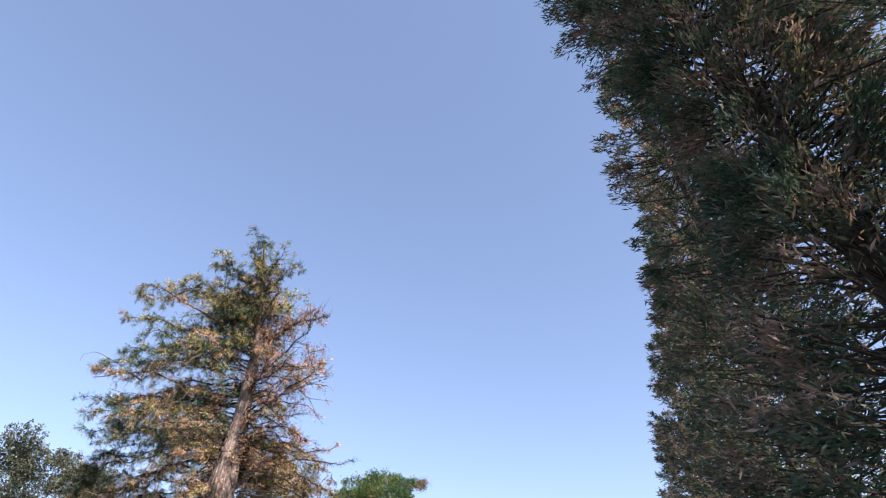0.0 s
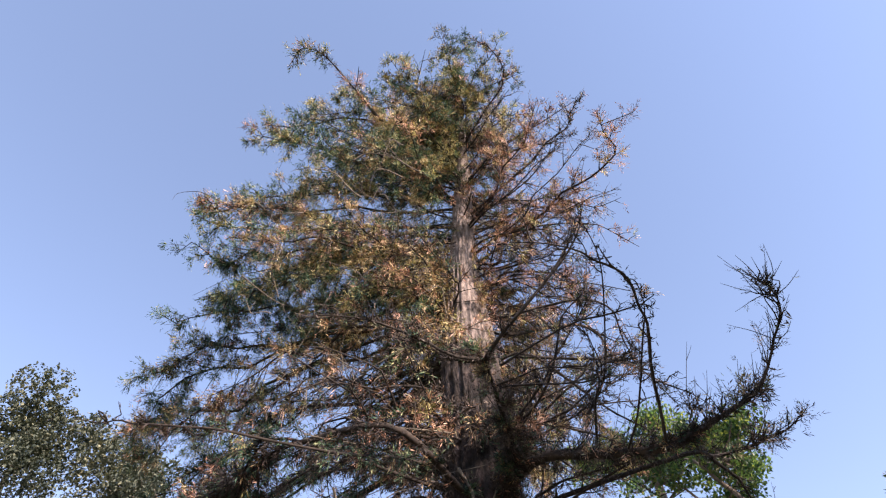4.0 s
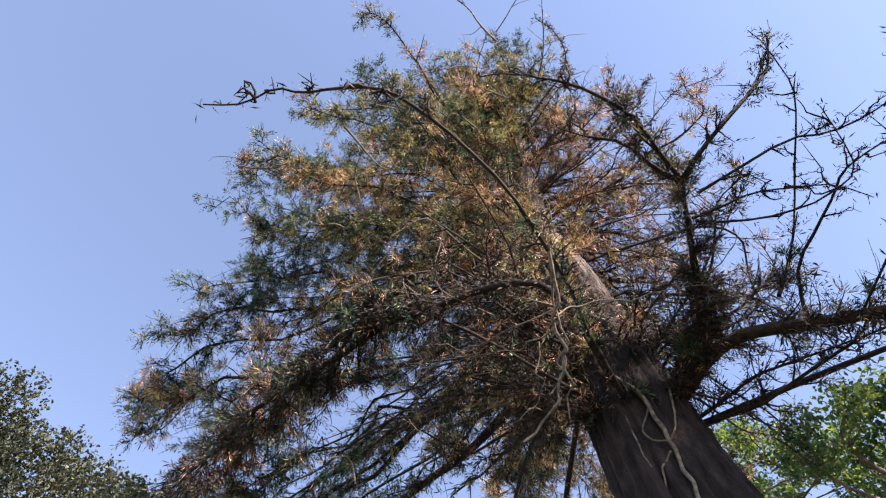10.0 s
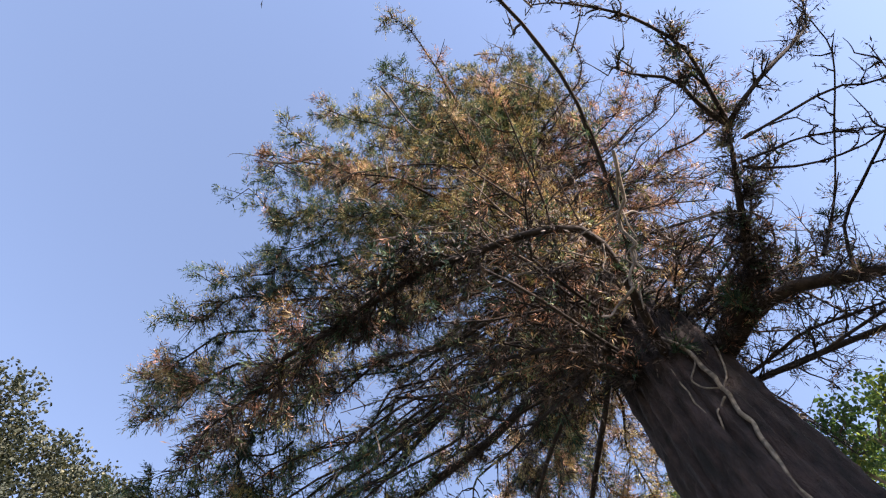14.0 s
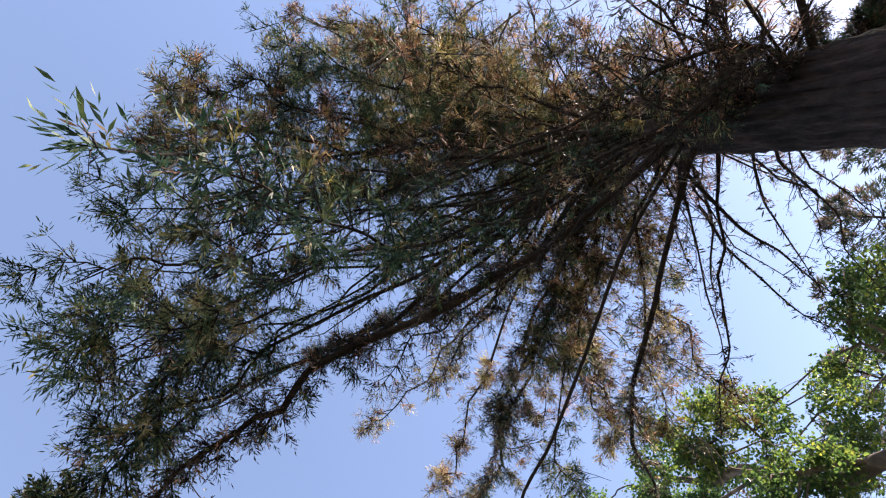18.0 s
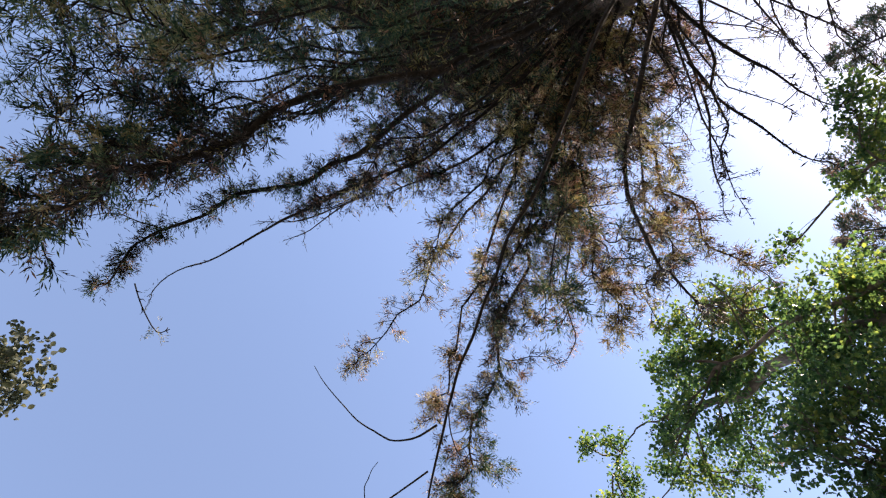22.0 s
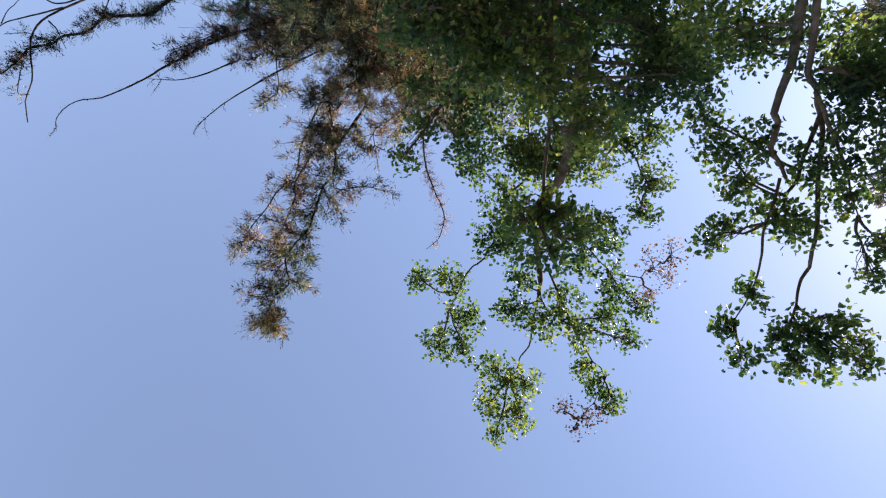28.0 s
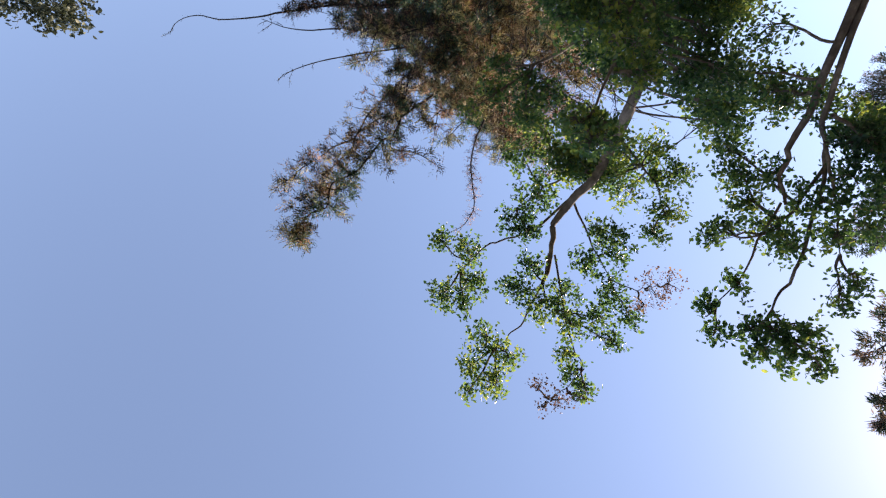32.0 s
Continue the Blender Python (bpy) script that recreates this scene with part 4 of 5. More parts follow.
# thin strands that hang from the lower limbs of the open side
for k in range(9):
    x = plan.uniform(-9.6, -6.0)
    y = plan.uniform(20.6, 22.6)
    z = 7.2 + plan.uniform(0.0, 0.8)
    limb([(x, y, z), (x + plan.normal(0, 0.1), y + plan.normal(0, 0.1), z - 0.6), (x + plan.normal(0, 0.2), y + plan.normal(0, 0.2), z - plan.uniform(1.0, 1.9))], 0.012, ("green", "mixed", "dry")[k % 3], 0.35, 0.25, 0.6, 0.0)
# lower limbs clothed in moss and old needles, their shade painted into the dark colour
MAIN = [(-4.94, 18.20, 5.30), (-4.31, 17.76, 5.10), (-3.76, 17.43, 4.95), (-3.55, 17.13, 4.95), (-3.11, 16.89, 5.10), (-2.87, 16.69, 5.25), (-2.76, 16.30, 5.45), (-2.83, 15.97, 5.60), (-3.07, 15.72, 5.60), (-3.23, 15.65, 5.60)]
limb(to(5.2, *MAIN[:6]), 0.19, "mossy_shaded", 2.2, 0.34, 0.0, 0.0, spray=0.07, wild=0.03, uplift=0.15)
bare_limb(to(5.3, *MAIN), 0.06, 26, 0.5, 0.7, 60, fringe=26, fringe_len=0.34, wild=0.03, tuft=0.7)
limb(to(5.1, (-3.37, 17.93, 5.20), (-2.79, 18.05, 5.30), (-2.31, 18.04, 5.40), (-1.92, 17.86, 5.50), (-1.63, 17.64, 5.60)), 0.07, "mossy_shaded", 0.7, 0.4, 0.0, 0.3, spray=0.07, wild=0.04, uplift=0.2)
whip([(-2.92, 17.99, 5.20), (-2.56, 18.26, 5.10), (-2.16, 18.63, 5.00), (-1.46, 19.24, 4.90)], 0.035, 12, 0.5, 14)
limb(to(5.2, (-5.21, 18.47, 5.30), (-5.25, 18.01, 5.35), (-5.43, 17.59, 5.40), (-5.60, 17.18, 5.50), (-5.73, 16.87, 5.58)), 0.17, "mossy_shaded", 6.0, 0.22, 0.1, 0.0, spray=0.065, wild=0.02)
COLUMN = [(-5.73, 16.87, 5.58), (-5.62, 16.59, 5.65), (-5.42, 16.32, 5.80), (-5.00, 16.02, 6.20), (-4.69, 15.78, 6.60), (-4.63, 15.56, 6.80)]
limb(COLUMN, 0.05, "mossy_shaded", 0.9, 0.22, 0.0, 0.0, spray=0.06, wild=0.02)
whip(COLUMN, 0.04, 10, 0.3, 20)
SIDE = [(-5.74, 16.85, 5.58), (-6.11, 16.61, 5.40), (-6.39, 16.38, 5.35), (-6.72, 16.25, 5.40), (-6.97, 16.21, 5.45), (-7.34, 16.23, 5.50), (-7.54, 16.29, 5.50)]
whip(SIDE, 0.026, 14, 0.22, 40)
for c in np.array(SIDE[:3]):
    limb([c, c + [-0.08, -0.04, 0.05], c + [-0.16, -0.1, 0.06]], 0.02, "mossy_shaded", 6.0, 0.12, 0.1, 0.0, spray=0.06, wild=0.01)
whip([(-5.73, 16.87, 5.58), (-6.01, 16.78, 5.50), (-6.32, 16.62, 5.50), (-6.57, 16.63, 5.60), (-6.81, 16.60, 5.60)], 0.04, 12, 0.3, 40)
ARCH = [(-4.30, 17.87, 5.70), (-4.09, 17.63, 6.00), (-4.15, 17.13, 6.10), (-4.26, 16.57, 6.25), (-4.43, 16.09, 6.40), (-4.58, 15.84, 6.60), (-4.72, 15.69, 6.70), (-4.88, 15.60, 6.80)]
limb(ARCH[:3], 0.05, "mossy_shaded", 2.0, 0.2, 0.0, 0.0, spray=0.06, wild=0.02)
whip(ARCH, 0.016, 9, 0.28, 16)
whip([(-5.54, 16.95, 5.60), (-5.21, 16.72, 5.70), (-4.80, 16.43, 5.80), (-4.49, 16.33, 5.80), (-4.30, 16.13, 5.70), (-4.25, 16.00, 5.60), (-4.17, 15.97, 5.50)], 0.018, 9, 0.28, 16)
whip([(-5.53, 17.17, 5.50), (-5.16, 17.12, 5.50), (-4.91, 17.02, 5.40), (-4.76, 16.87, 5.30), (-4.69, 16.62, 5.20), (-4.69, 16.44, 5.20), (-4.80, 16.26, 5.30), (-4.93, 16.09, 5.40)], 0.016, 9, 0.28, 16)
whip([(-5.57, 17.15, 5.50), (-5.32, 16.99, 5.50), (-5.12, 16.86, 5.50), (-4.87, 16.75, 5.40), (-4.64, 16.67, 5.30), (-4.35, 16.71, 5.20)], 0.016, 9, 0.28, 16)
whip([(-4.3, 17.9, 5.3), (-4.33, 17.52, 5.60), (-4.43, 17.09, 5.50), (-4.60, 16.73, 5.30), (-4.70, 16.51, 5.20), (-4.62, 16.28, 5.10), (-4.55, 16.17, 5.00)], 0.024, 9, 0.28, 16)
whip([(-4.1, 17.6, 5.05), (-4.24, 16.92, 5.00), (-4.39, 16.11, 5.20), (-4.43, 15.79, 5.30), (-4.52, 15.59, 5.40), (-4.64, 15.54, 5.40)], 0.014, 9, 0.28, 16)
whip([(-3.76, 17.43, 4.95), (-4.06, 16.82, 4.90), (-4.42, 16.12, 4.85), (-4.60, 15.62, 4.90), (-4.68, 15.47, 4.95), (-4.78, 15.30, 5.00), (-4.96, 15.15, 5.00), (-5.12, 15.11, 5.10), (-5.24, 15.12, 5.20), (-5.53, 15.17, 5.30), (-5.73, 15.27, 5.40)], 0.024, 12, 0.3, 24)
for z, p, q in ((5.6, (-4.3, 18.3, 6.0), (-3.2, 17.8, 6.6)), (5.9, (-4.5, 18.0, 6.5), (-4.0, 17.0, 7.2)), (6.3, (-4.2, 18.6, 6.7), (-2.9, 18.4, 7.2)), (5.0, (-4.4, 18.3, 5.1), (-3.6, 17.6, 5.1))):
    limb(to(z, p, q), 0.05, "mossy_shaded", 0.8, 0.6, 0.0, 0.05, spray=0.07, uplift=0.4)
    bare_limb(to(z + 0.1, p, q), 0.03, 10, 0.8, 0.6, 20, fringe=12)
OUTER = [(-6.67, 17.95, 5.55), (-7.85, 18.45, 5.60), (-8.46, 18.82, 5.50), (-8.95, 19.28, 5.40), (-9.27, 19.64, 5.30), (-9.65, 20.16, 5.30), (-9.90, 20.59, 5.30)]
limb(to(5.3, *OUTER), 0.10, "mossy_shaded", 2.4, 0.34, 0.3, 0.0, spray=0.08, wild=0.05)
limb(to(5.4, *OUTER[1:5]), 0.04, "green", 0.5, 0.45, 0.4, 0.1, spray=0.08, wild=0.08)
limb(to(5.5, (-6.34, 19.09, 5.60), (-6.80, 19.55, 6.00), (-7.39, 20.38, 6.50), (-8.22, 21.44, 7.00), (-9.05, 22.51, 7.30), (-9.80, 23.57, 7.50)), 0.07, "mossy_shaded", 0.5, 0.4, 0.5, 0.05, wild=0.06)
limb(to(5.3, (-6.36, 19.21, 5.40), (-6.54, 20.08, 5.80), (-6.76, 20.98, 6.10), (-6.94, 22.23, 6.40)), 0.07, "mossy_shaded", 0.6, 0.5, 0.5, 0.05, wild=0.06)
# thin bare branch that reaches out over the path, mossy at its root
limb([(-6.3, 18.2, 5.25), (-6.64, 17.72, 5.00), (-7.05, 17.23, 4.70), (-7.3, 16.95, 4.56)], 0.03, "mossy_shaded", 2.2, 0.2, 0.3, 0.0, spray=0.05, wild=0.01)
whip([(-6.64, 17.72, 5.00), (-7.05, 17.23, 4.70), (-7.44, 16.81, 4.50), (-7.78, 16.56, 4.40), (-8.07, 16.38, 4.35), (-8.24, 16.30, 4.31), (-8.44, 16.33, 4.35), (-8.64, 16.39, 4.40), (-8.81, 16.39, 4.45), (-8.99, 16.51, 4.50), (-9.21, 16.57, 4.55)], 0.018, 16, 0.14, 12, 0.008)
# far-side bare limbs
bare_limb(to(7.0, (-5.9, 21.4, 6.7), (-5.88, 23.3, 6.5), (-5.99, 24.7, 6.4), (-5.95, 25.6, 6.35), (-5.91, 26.4, 6.3), (-5.77, 27.3, 6.1), (-5.45, 27.75, 6.2), (-5.05, 28.25, 6.3)), 0.044, 0, 1.0, 0, 0, wild=0.015)
twig([(-5.95, 26.5, 6.3), (-6.17, 26.75, 6.35), (-6.55, 26.78, 6.4), (-6.97, 26.63, 6.45), (-7.25, 26.46, 6.5)], 0.012)
twig([(-5.89, 26.9, 6.2), (-6.12, 27.23, 6.2), (-6.27, 27.43, 6.2), (-6.27, 27.75, 6.2), (-6.22, 27.97, 6.2)], 0.010)
twig([(-6.27, 27.43, 6.2), (-6.39, 27.2, 6.2), (-6.38, 26.97, 6.2)], 0.006)
twig([(-5.78, 27.17, 6.15), (-5.52, 27.26, 6.1), (-5.25, 27.4, 6.1)], 0.010)
twig([(-5.9, 26.3, 6.4), (-5.65, 26.65, 6.4), (-5.4, 26.67, 6.4)], 0.008)
twig([(-10.4, 19.6, 12.7), (-11.0, 19.5, 13.0), (-11.5, 19.4, 13.2), (-11.9, 19.4, 13.1), (-12.0, 19.45, 12.85)], 0.014)
twig([(-9.4, 19.4, 12.0), (-9.94, 19.0, 12.2), (-10.5, 19.2, 12.1), (-11.1, 19.2, 12.0)], 0.035, True, "bleached_branch", 0.015)
twig([(-9.4, 20.6, 11.9), (-10.2, 21.1, 12.3), (-10.9, 21.5, 12.5), (-11.9, 22.1, 12.5)], 0.016)
twig([(-9.7, 21.9, 8.4), (-9.8, 22.3, 8.1), (-9.82, 22.6, 7.9)], 0.03, True, "bleached_branch", 0.012)
# grey vines that hang before the stem and cling to it
for line, r in (([(-7.16, 17.1, 4.3), (-7.12, 17.25, 4.2), (-7.09, 17.4, 4.15), (-7.06, 17.51, 4.0), (-7.06, 17.6, 3.9), (-7.12, 17.68, 3.75), (-7.2, 17.76, 3.6), (-7.35, 17.8, 3.45)], 0.013),
                ([(-7.14, 17.2, 4.22), (-7.1, 17.38, 4.14), (-7.04, 17.5, 4.02), (-7.06, 17.62, 3.88), (-7.13, 17.7, 3.74)], 0.008),
                ([(-7.08, 17.4, 4.15), (-7.26, 17.72, 4.4), (-7.44, 17.92, 4.5), (-7.68, 18.18, 4.6), (-7.81, 18.27, 4.6)], 0.006),
                ([(-7.06, 17.46, 4.1), (-7.11, 17.67, 4.2), (-7.26, 17.83, 4.3), (-7.48, 18.01, 4.4), (-7.68, 18.2, 4.5)], 0.005)):
    twig(line, r, True, "vine", r * 0.5, 0.02)
for line, r in (([(-7.09, 17.42, 4.1), (-6.86, 17.42, 4.3), (-6.51, 17.45, 4.5), (-6.14, 17.44, 4.6), (-5.71, 17.4, 4.7)], 0.006),
                ([(-7.15, 17.61, 4.1), (-7.18, 17.69, 3.9), (-7.21, 17.75, 3.75), (-7.33, 17.75, 3.6)], 0.004),
                ([(-7.06, 17.56, 3.9), (-7.05, 17.68, 3.75), (-7.06, 17.79, 3.65)], 0.007),
                ([(-7.3, 17.75, 4.4), (-7.4, 18.0, 4.55), (-7.6, 18.05, 4.6), (-7.75, 18.0, 4.55)], 0.004)):
    twig(line, r, True, "vine", r * 0.5, 0.02)
for line, r in (([(-5.76, 18.9, 5.61), (-5.64, 18.82, 5.23), (-5.64, 18.82, 4.87), (-5.62, 18.81, 4.6), (-5.64, 18.82, 4.37), (-5.66, 18.83, 4.12), (-5.68, 18.85, 3.7), (-5.62, 18.82, 3.0)], 0.022),
                ([(-5.35, 18.77, 5.29), (-5.46, 18.77, 4.9), (-5.6, 18.8, 4.65)], 0.011), ([(-5.61, 18.81, 5.07), (-5.74, 18.88, 4.82), (-5.69, 18.85, 4.66), (-5.54, 18.79, 4.65)], 0.009),
                ([(-5.66, 18.83, 4.53), (-5.77, 18.91, 4.39), (-5.81, 18.96, 4.1)], 0.010), ([(-5.79, 18.94, 5.05), (-5.81, 18.95, 4.69), (-5.79, 18.94, 4.41), (-5.8, 18.94, 4.2)], 0.008)):
    twig([(-5.42 + (x + 5.42) * 1.07, 19.27 + (y - 19.27) * 1.07, z) for x, y, z in line], r, True, "vine", r * 0.7, 0.012)
# bleached dead twigs here and there in the crown, each with side strands
for k in range(90):
    z = plan.uniform(5.5, 12.5)
    a = plan.uniform(2.2, 4.4)
    d = np.array([math.cos(a), math.sin(a), 0.0])
    out = plan.uniform(0.8, 4.2) * (1 - max(0, z - 9) * 0.12)
    c = trunk_at(z)[0] + d * out + [0, 0, plan.uniform(-0.5, 0.2)] - ORIGIN
    w = unit(d + plan.normal(0, 0.8, 3)) * plan.uniform(0.4, 1.3)
    M = Mesh()
    line = wobble(through_points([c, c + w * 0.5 + plan.normal(0, 0.1, 3), c + w + plan.normal(0, 0.18, 3) - [0, 0, 0.2]], 10), 0.04)
    M.tube(line, np.linspace(plan.uniform(0.007, 0.014), 0.003, 10), 4, 0, 0.08)
    for _ in range(int(plan.integers(2, 7))):
        p = line[int(plan.integers(2, 10))]
        e = p + unit(w + plan.normal(0, 0.8, 3)) * plan.uniform(0.12, 0.45) - [0, 0, 0.08]
        M.tube(wobble(np.linspace(p, e, 6), 0.025), np.linspace(0.005, 0.002, 6), 3, 0)
    M.object("dead_twig", [TWIG_PALE], redwood)
bare_limb(to(7.4, (-4.6, 20.2, 7.6), (-3.6, 21.4, 7.4), (-2.9, 22.6, 7.0)), 0.05, 8, 0.8, 0.0, 20)
for line, r in (([(-4.52, 19.12, 7.6), (-4.19, 20.17, 7.3), (-3.92, 21.17, 7.0), (-4.10, 22.3, 6.3), (-4.18, 22.9, 5.9)], 0.05), ([(-4.7, 19.1, 8.3), (-2.97, 19.5, 9.0), (-1.9, 20.7, 9.35), (-1.0, 21.2, 9.7)], 0.065),
                ([(-5.06, 19.72, 7.6), (-3.65, 20.16, 7.3), (-2.71, 20.29, 7.0), (-2.15, 20.51, 6.6)], 0.055), ([(-3.78, 19.85, 8.3), (-2.74, 20.41, 8.0), (-1.77, 20.89, 7.5), (-1.3, 20.92, 7.2)], 0.045),
                ([(-4.7, 19.0, 7.7), (-3.37, 18.73, 7.4), (-2.35, 18.91, 7.2), (-1.5, 19.2, 7.0)], 0.045), ([(-4.9, 18.7, 8.3), (-3.6, 17.97, 8.0), (-2.89, 18.69, 7.8), (-2.23, 19.31, 7.6), (-1.63, 19.85, 7.4)], 0.03)):
    bare_limb(line, r, 7, 0.5, 0.05, 24, fringe=9, fringe_len=0.12, wild=0.05)
limb(to(9.8, (-4.03, 20.45, 9.6), (-2.82, 21.41, 9.1), (-1.66, 22.39, 8.5), (-1.45, 22.92, 7.9)), 0.08, "rust", 1.5, 0.5, 0.5, 0.1)
limb(to(6.9, (-5.2, 21.6, 6.9), (-5.01, 22.83, 6.6), (-4.69, 23.56, 6.3), (-4.29, 24.22, 6.0), (-4.06, 24.49, 5.8)), 0.10, "mossy_shaded", 1.0, 0.25, 0.3, 0.2, spray=0.07)
limb([(-4.6, 22.4, 8.9), (-4.55, 23.24, 8.6), (-4.8, 24.36, 7.4), (-4.5, 25.0, 7.2)], 0.04, "green", 1.3, 0.6, 0.4, 0.1)
for k in range(9):
    z = plan.uniform(6.0, 9.0)
    a = math.radians(plan.uniform(-12, 62))
    d = np.array([math.cos(a), math.sin(a), 0.0])
    L = plan.uniform(2.2, 3.6)
    c = trunk_at(z)[0]
    bare_limb([c + d * 0.3, c + d * L * 0.5 + [0, 0, plan.uniform(-0.1, 0.25)], c + d * L + [0, 0, plan.uniform(-0.5, 0.3)]], 0.04, 5, 0.55, 0.05, 14, fringe=6, fringe_len=0.12, wild=0.09)


# ---------------------------------------------------------------- broadleaf trees
def clump(F, centre, size, count, leaf, mat_pick, origin, flat=0.75):
    """Leaves scattered in small sprigs round a centre."""
    sprigs = max(3, count // 9)
    d = unit(rng.normal(0, 1, (sprigs, 3))) * (rng.random((sprigs, 1)) ** 0.45) * size
    d[:, 2] *= flat
    c = np.repeat(np.asarray(centre) - origin + d, 9, 0)
    n = len(c)
    b = c + rng.normal(0, 0.06, (n, 3))
    w = rng.normal(0, 1, (n, 3)) + [0, 0, -0.35]
    L = leaf * rng.uniform(0.55, 1.2, n)
    F.leaves(b, w, L, L * rng.uniform(0.55, 0.8, n), mat_pick)
    return c[::9]


def hang_clump(tree, o, nodes, centre, size, count, bark, leafmat, leaf, leaf_label=""):
    """A clump of leaves on a twig that grows from the nearest point of the stems."""
    F = Mesh()
    sprigs = clump(F, centre, size, count, leaf, 0, o)
    T = Mesh()
    c = np.asarray(centre, float) - o
    dist = np.linalg.norm(nodes - c, axis=1) + np.maximum(0, nodes[:, 2] - c[2]) * 0.5
    a = nodes[int(np.argmin(dist))]
    q = wobble(bezier(a, a + (c - a) * 0.35 + [0, 0, 0.15], c - [0, 0, 0.15], c, 12), 0.04)
    T.tube(q, np.linspace(0.022, 0.008, 12), 4, 0)
    for s in sprigs[:: max(1, len(sprigs) // 11)]:
        b0 = q[int(rng.integers(5, 12))]
        T.tube(wobble(np.linspace(b0, s, 6), 0.02), np.linspace(0.007, 0.0025, 6), 3, 0)
    br = T.object("branch", [bark], tree)
    F.object("leaves", [leafmat], br, leaf_label)


def stem_part(tree, o, pts, ra, rb, bark, name="limb"):
    """One stem through some points; returns its outer two thirds."""
    p = wobble(through_points(np.asarray(pts, float) - o, max(12, 8 * len(pts))), 0.025)
    M = Mesh()
    M.tube(p, np.linspace(ra, rb, len(p)), 12 if ra > 0.1 else 7, 0, 0.03)
    M.object(name, [bark], tree, smooth=True)
    return p[len(p) // 3:]


def broad_tree(name, base, stems, clumps, bark, leafmat, leaf, label, leaf_label=""):
    """A broadleaf tree: stems given as lines with radii, leaf clumps hung on twigs from the nearest stem."""
    o = np.asarray(base, float)
    tree = thing(name, base, label, "tree")
    nodes = np.concatenate([stem_part(tree, o, pts, ra, rb, bark, "limb" if k else "trunk") for k, (pts, ra, rb) in enumerate(stems)])
    for centre, size, count in clumps:
        hang_clump(tree, o, nodes, centre, size, count, bark, leafmat, leaf, leaf_label)
    return tree


def build_broadleaf():
    """The green tree beside the redwood: forked pale stems, boughs with lobes of leaves at their ends, a dense inner crown."""
    o = np.array([0.6, 20.2, 0.0])
    tree = thing("broadleaf_tree", o, "leafy green broadleaf tree with pale smooth limbs beside the redwood", "tree")
    nodes = []

    def bough(pts, ra, rb, lobes=(), dry=False):
        line = stem_part(tree, o, pts, ra, rb, BROAD_BARK)
        nodes.append(line)
        for x, y, z, r in lobes:
            count = int((2700 if not dry else 1000) * r * r) + 40
            hang_clump(tree, o, line, (x, y, z), r, count, BROAD_BARK, DRY_LEAF if dry else BROAD, 0.05 if dry else 0.078, "sparse dried pinkish leaves" if dry else "")

    def inner(centre, reach, n, size, count, leaf=0.082):
        line = np.concatenate(nodes)
        for _ in range(n):
            d = unit(rng.normal(0, 1, 3)) * rng.random() ** 0.4
            hang_clump(tree, o, line, np.asarray(centre) + d * reach, size * rng.uniform(0.8, 1.15), count, BROAD_BARK, BROAD, leaf)

    nodes.append(stem_part(tree, o, [(0.6, 20.2, -0.2), (0.55, 20.3, 2.0), (0.5, 20.5, 4.0)], 0.30, 0.22, BROAD_BARK, "trunk"))
    # the long bough that ends over the path
    bough([(0.5, 20.5, 3.8), (-0.2, 21.3, 5.0), (-1.0, 22.3, 5.9), (-0.8, 23.2, 6.8), (-0.36, 23.70, 8.30), (-0.29, 24.34, 9.00), (-0.36, 24.68, 9.70), (-0.05, 24.95, 10.1), (0.26, 25.55, 10.40)], 0.16, 0.03)
    bough([(-0.39, 23.99, 9.40), (-0.53, 24.83, 9.90), (-0.70, 25.27, 10.20), (-0.97, 25.66, 10.40), (-0.99, 26.46, 10.50)], 0.03, 0.01, [(-1.70, 26.21, 10.50, 0.26), (-1.21, 26.03, 10.50, 0.34), (-0.70, 26.54, 10.50, 0.37), (-0.85, 27.10, 10.50, 0.32), (-0.38, 27.04, 10.40, 0.22)])
    bough([(0.26, 25.55, 10.40), (0.46, 26.29, 10.70), (0.46, 26.92, 10.90)], 0.022, 0.008, [(0.17, 26.99, 10.90, 0.33), (0.67, 26.91, 10.90, 0.33), (0.39, 27.52, 11.00, 0.28), (0.83, 27.45, 11.00, 0.32), (0.64, 27.92, 11.00, 0.13)])
    bough([(0.06, 24.98, 10.20), (1.23, 25.96, 10.40), (1.80, 26.25, 10.50)], 0.022, 0.008, [(1.69, 26.44, 10.50, 0.24), (1.99, 26.58, 10.50, 0.21), (1.41, 26.33, 10.40, 0.19)])
    bough([(-0.04, 25.05, 10.20), (0.37, 25.61, 10.40), (0.73, 25.78, 10.40)], 0.02, 0.008, [(-0.01, 26.01, 10.40, 0.35), (0.49, 25.94, 10.40, 0.39), (0.71, 25.46, 10.30, 0.35), (1.15, 25.83, 10.30, 0.34), (1.45, 25.44, 10.20, 0.33), (1.85, 25.67, 10.20, 0.21), (-0.12, 25.46, 10.30, 0.30)])
    bough([(-0.37, 24.16, 9.60), (0.40, 24.52, 9.80), (1.10, 24.83, 9.90)], 0.025, 0.008, [(0.61, 24.96, 9.80, 0.33), (0.83, 24.43, 9.60, 0.40), (0.44, 24.25, 9.60, 0.36), (1.27, 24.99, 9.90, 0.33), (1.75, 25.12, 10.00, 0.25)])
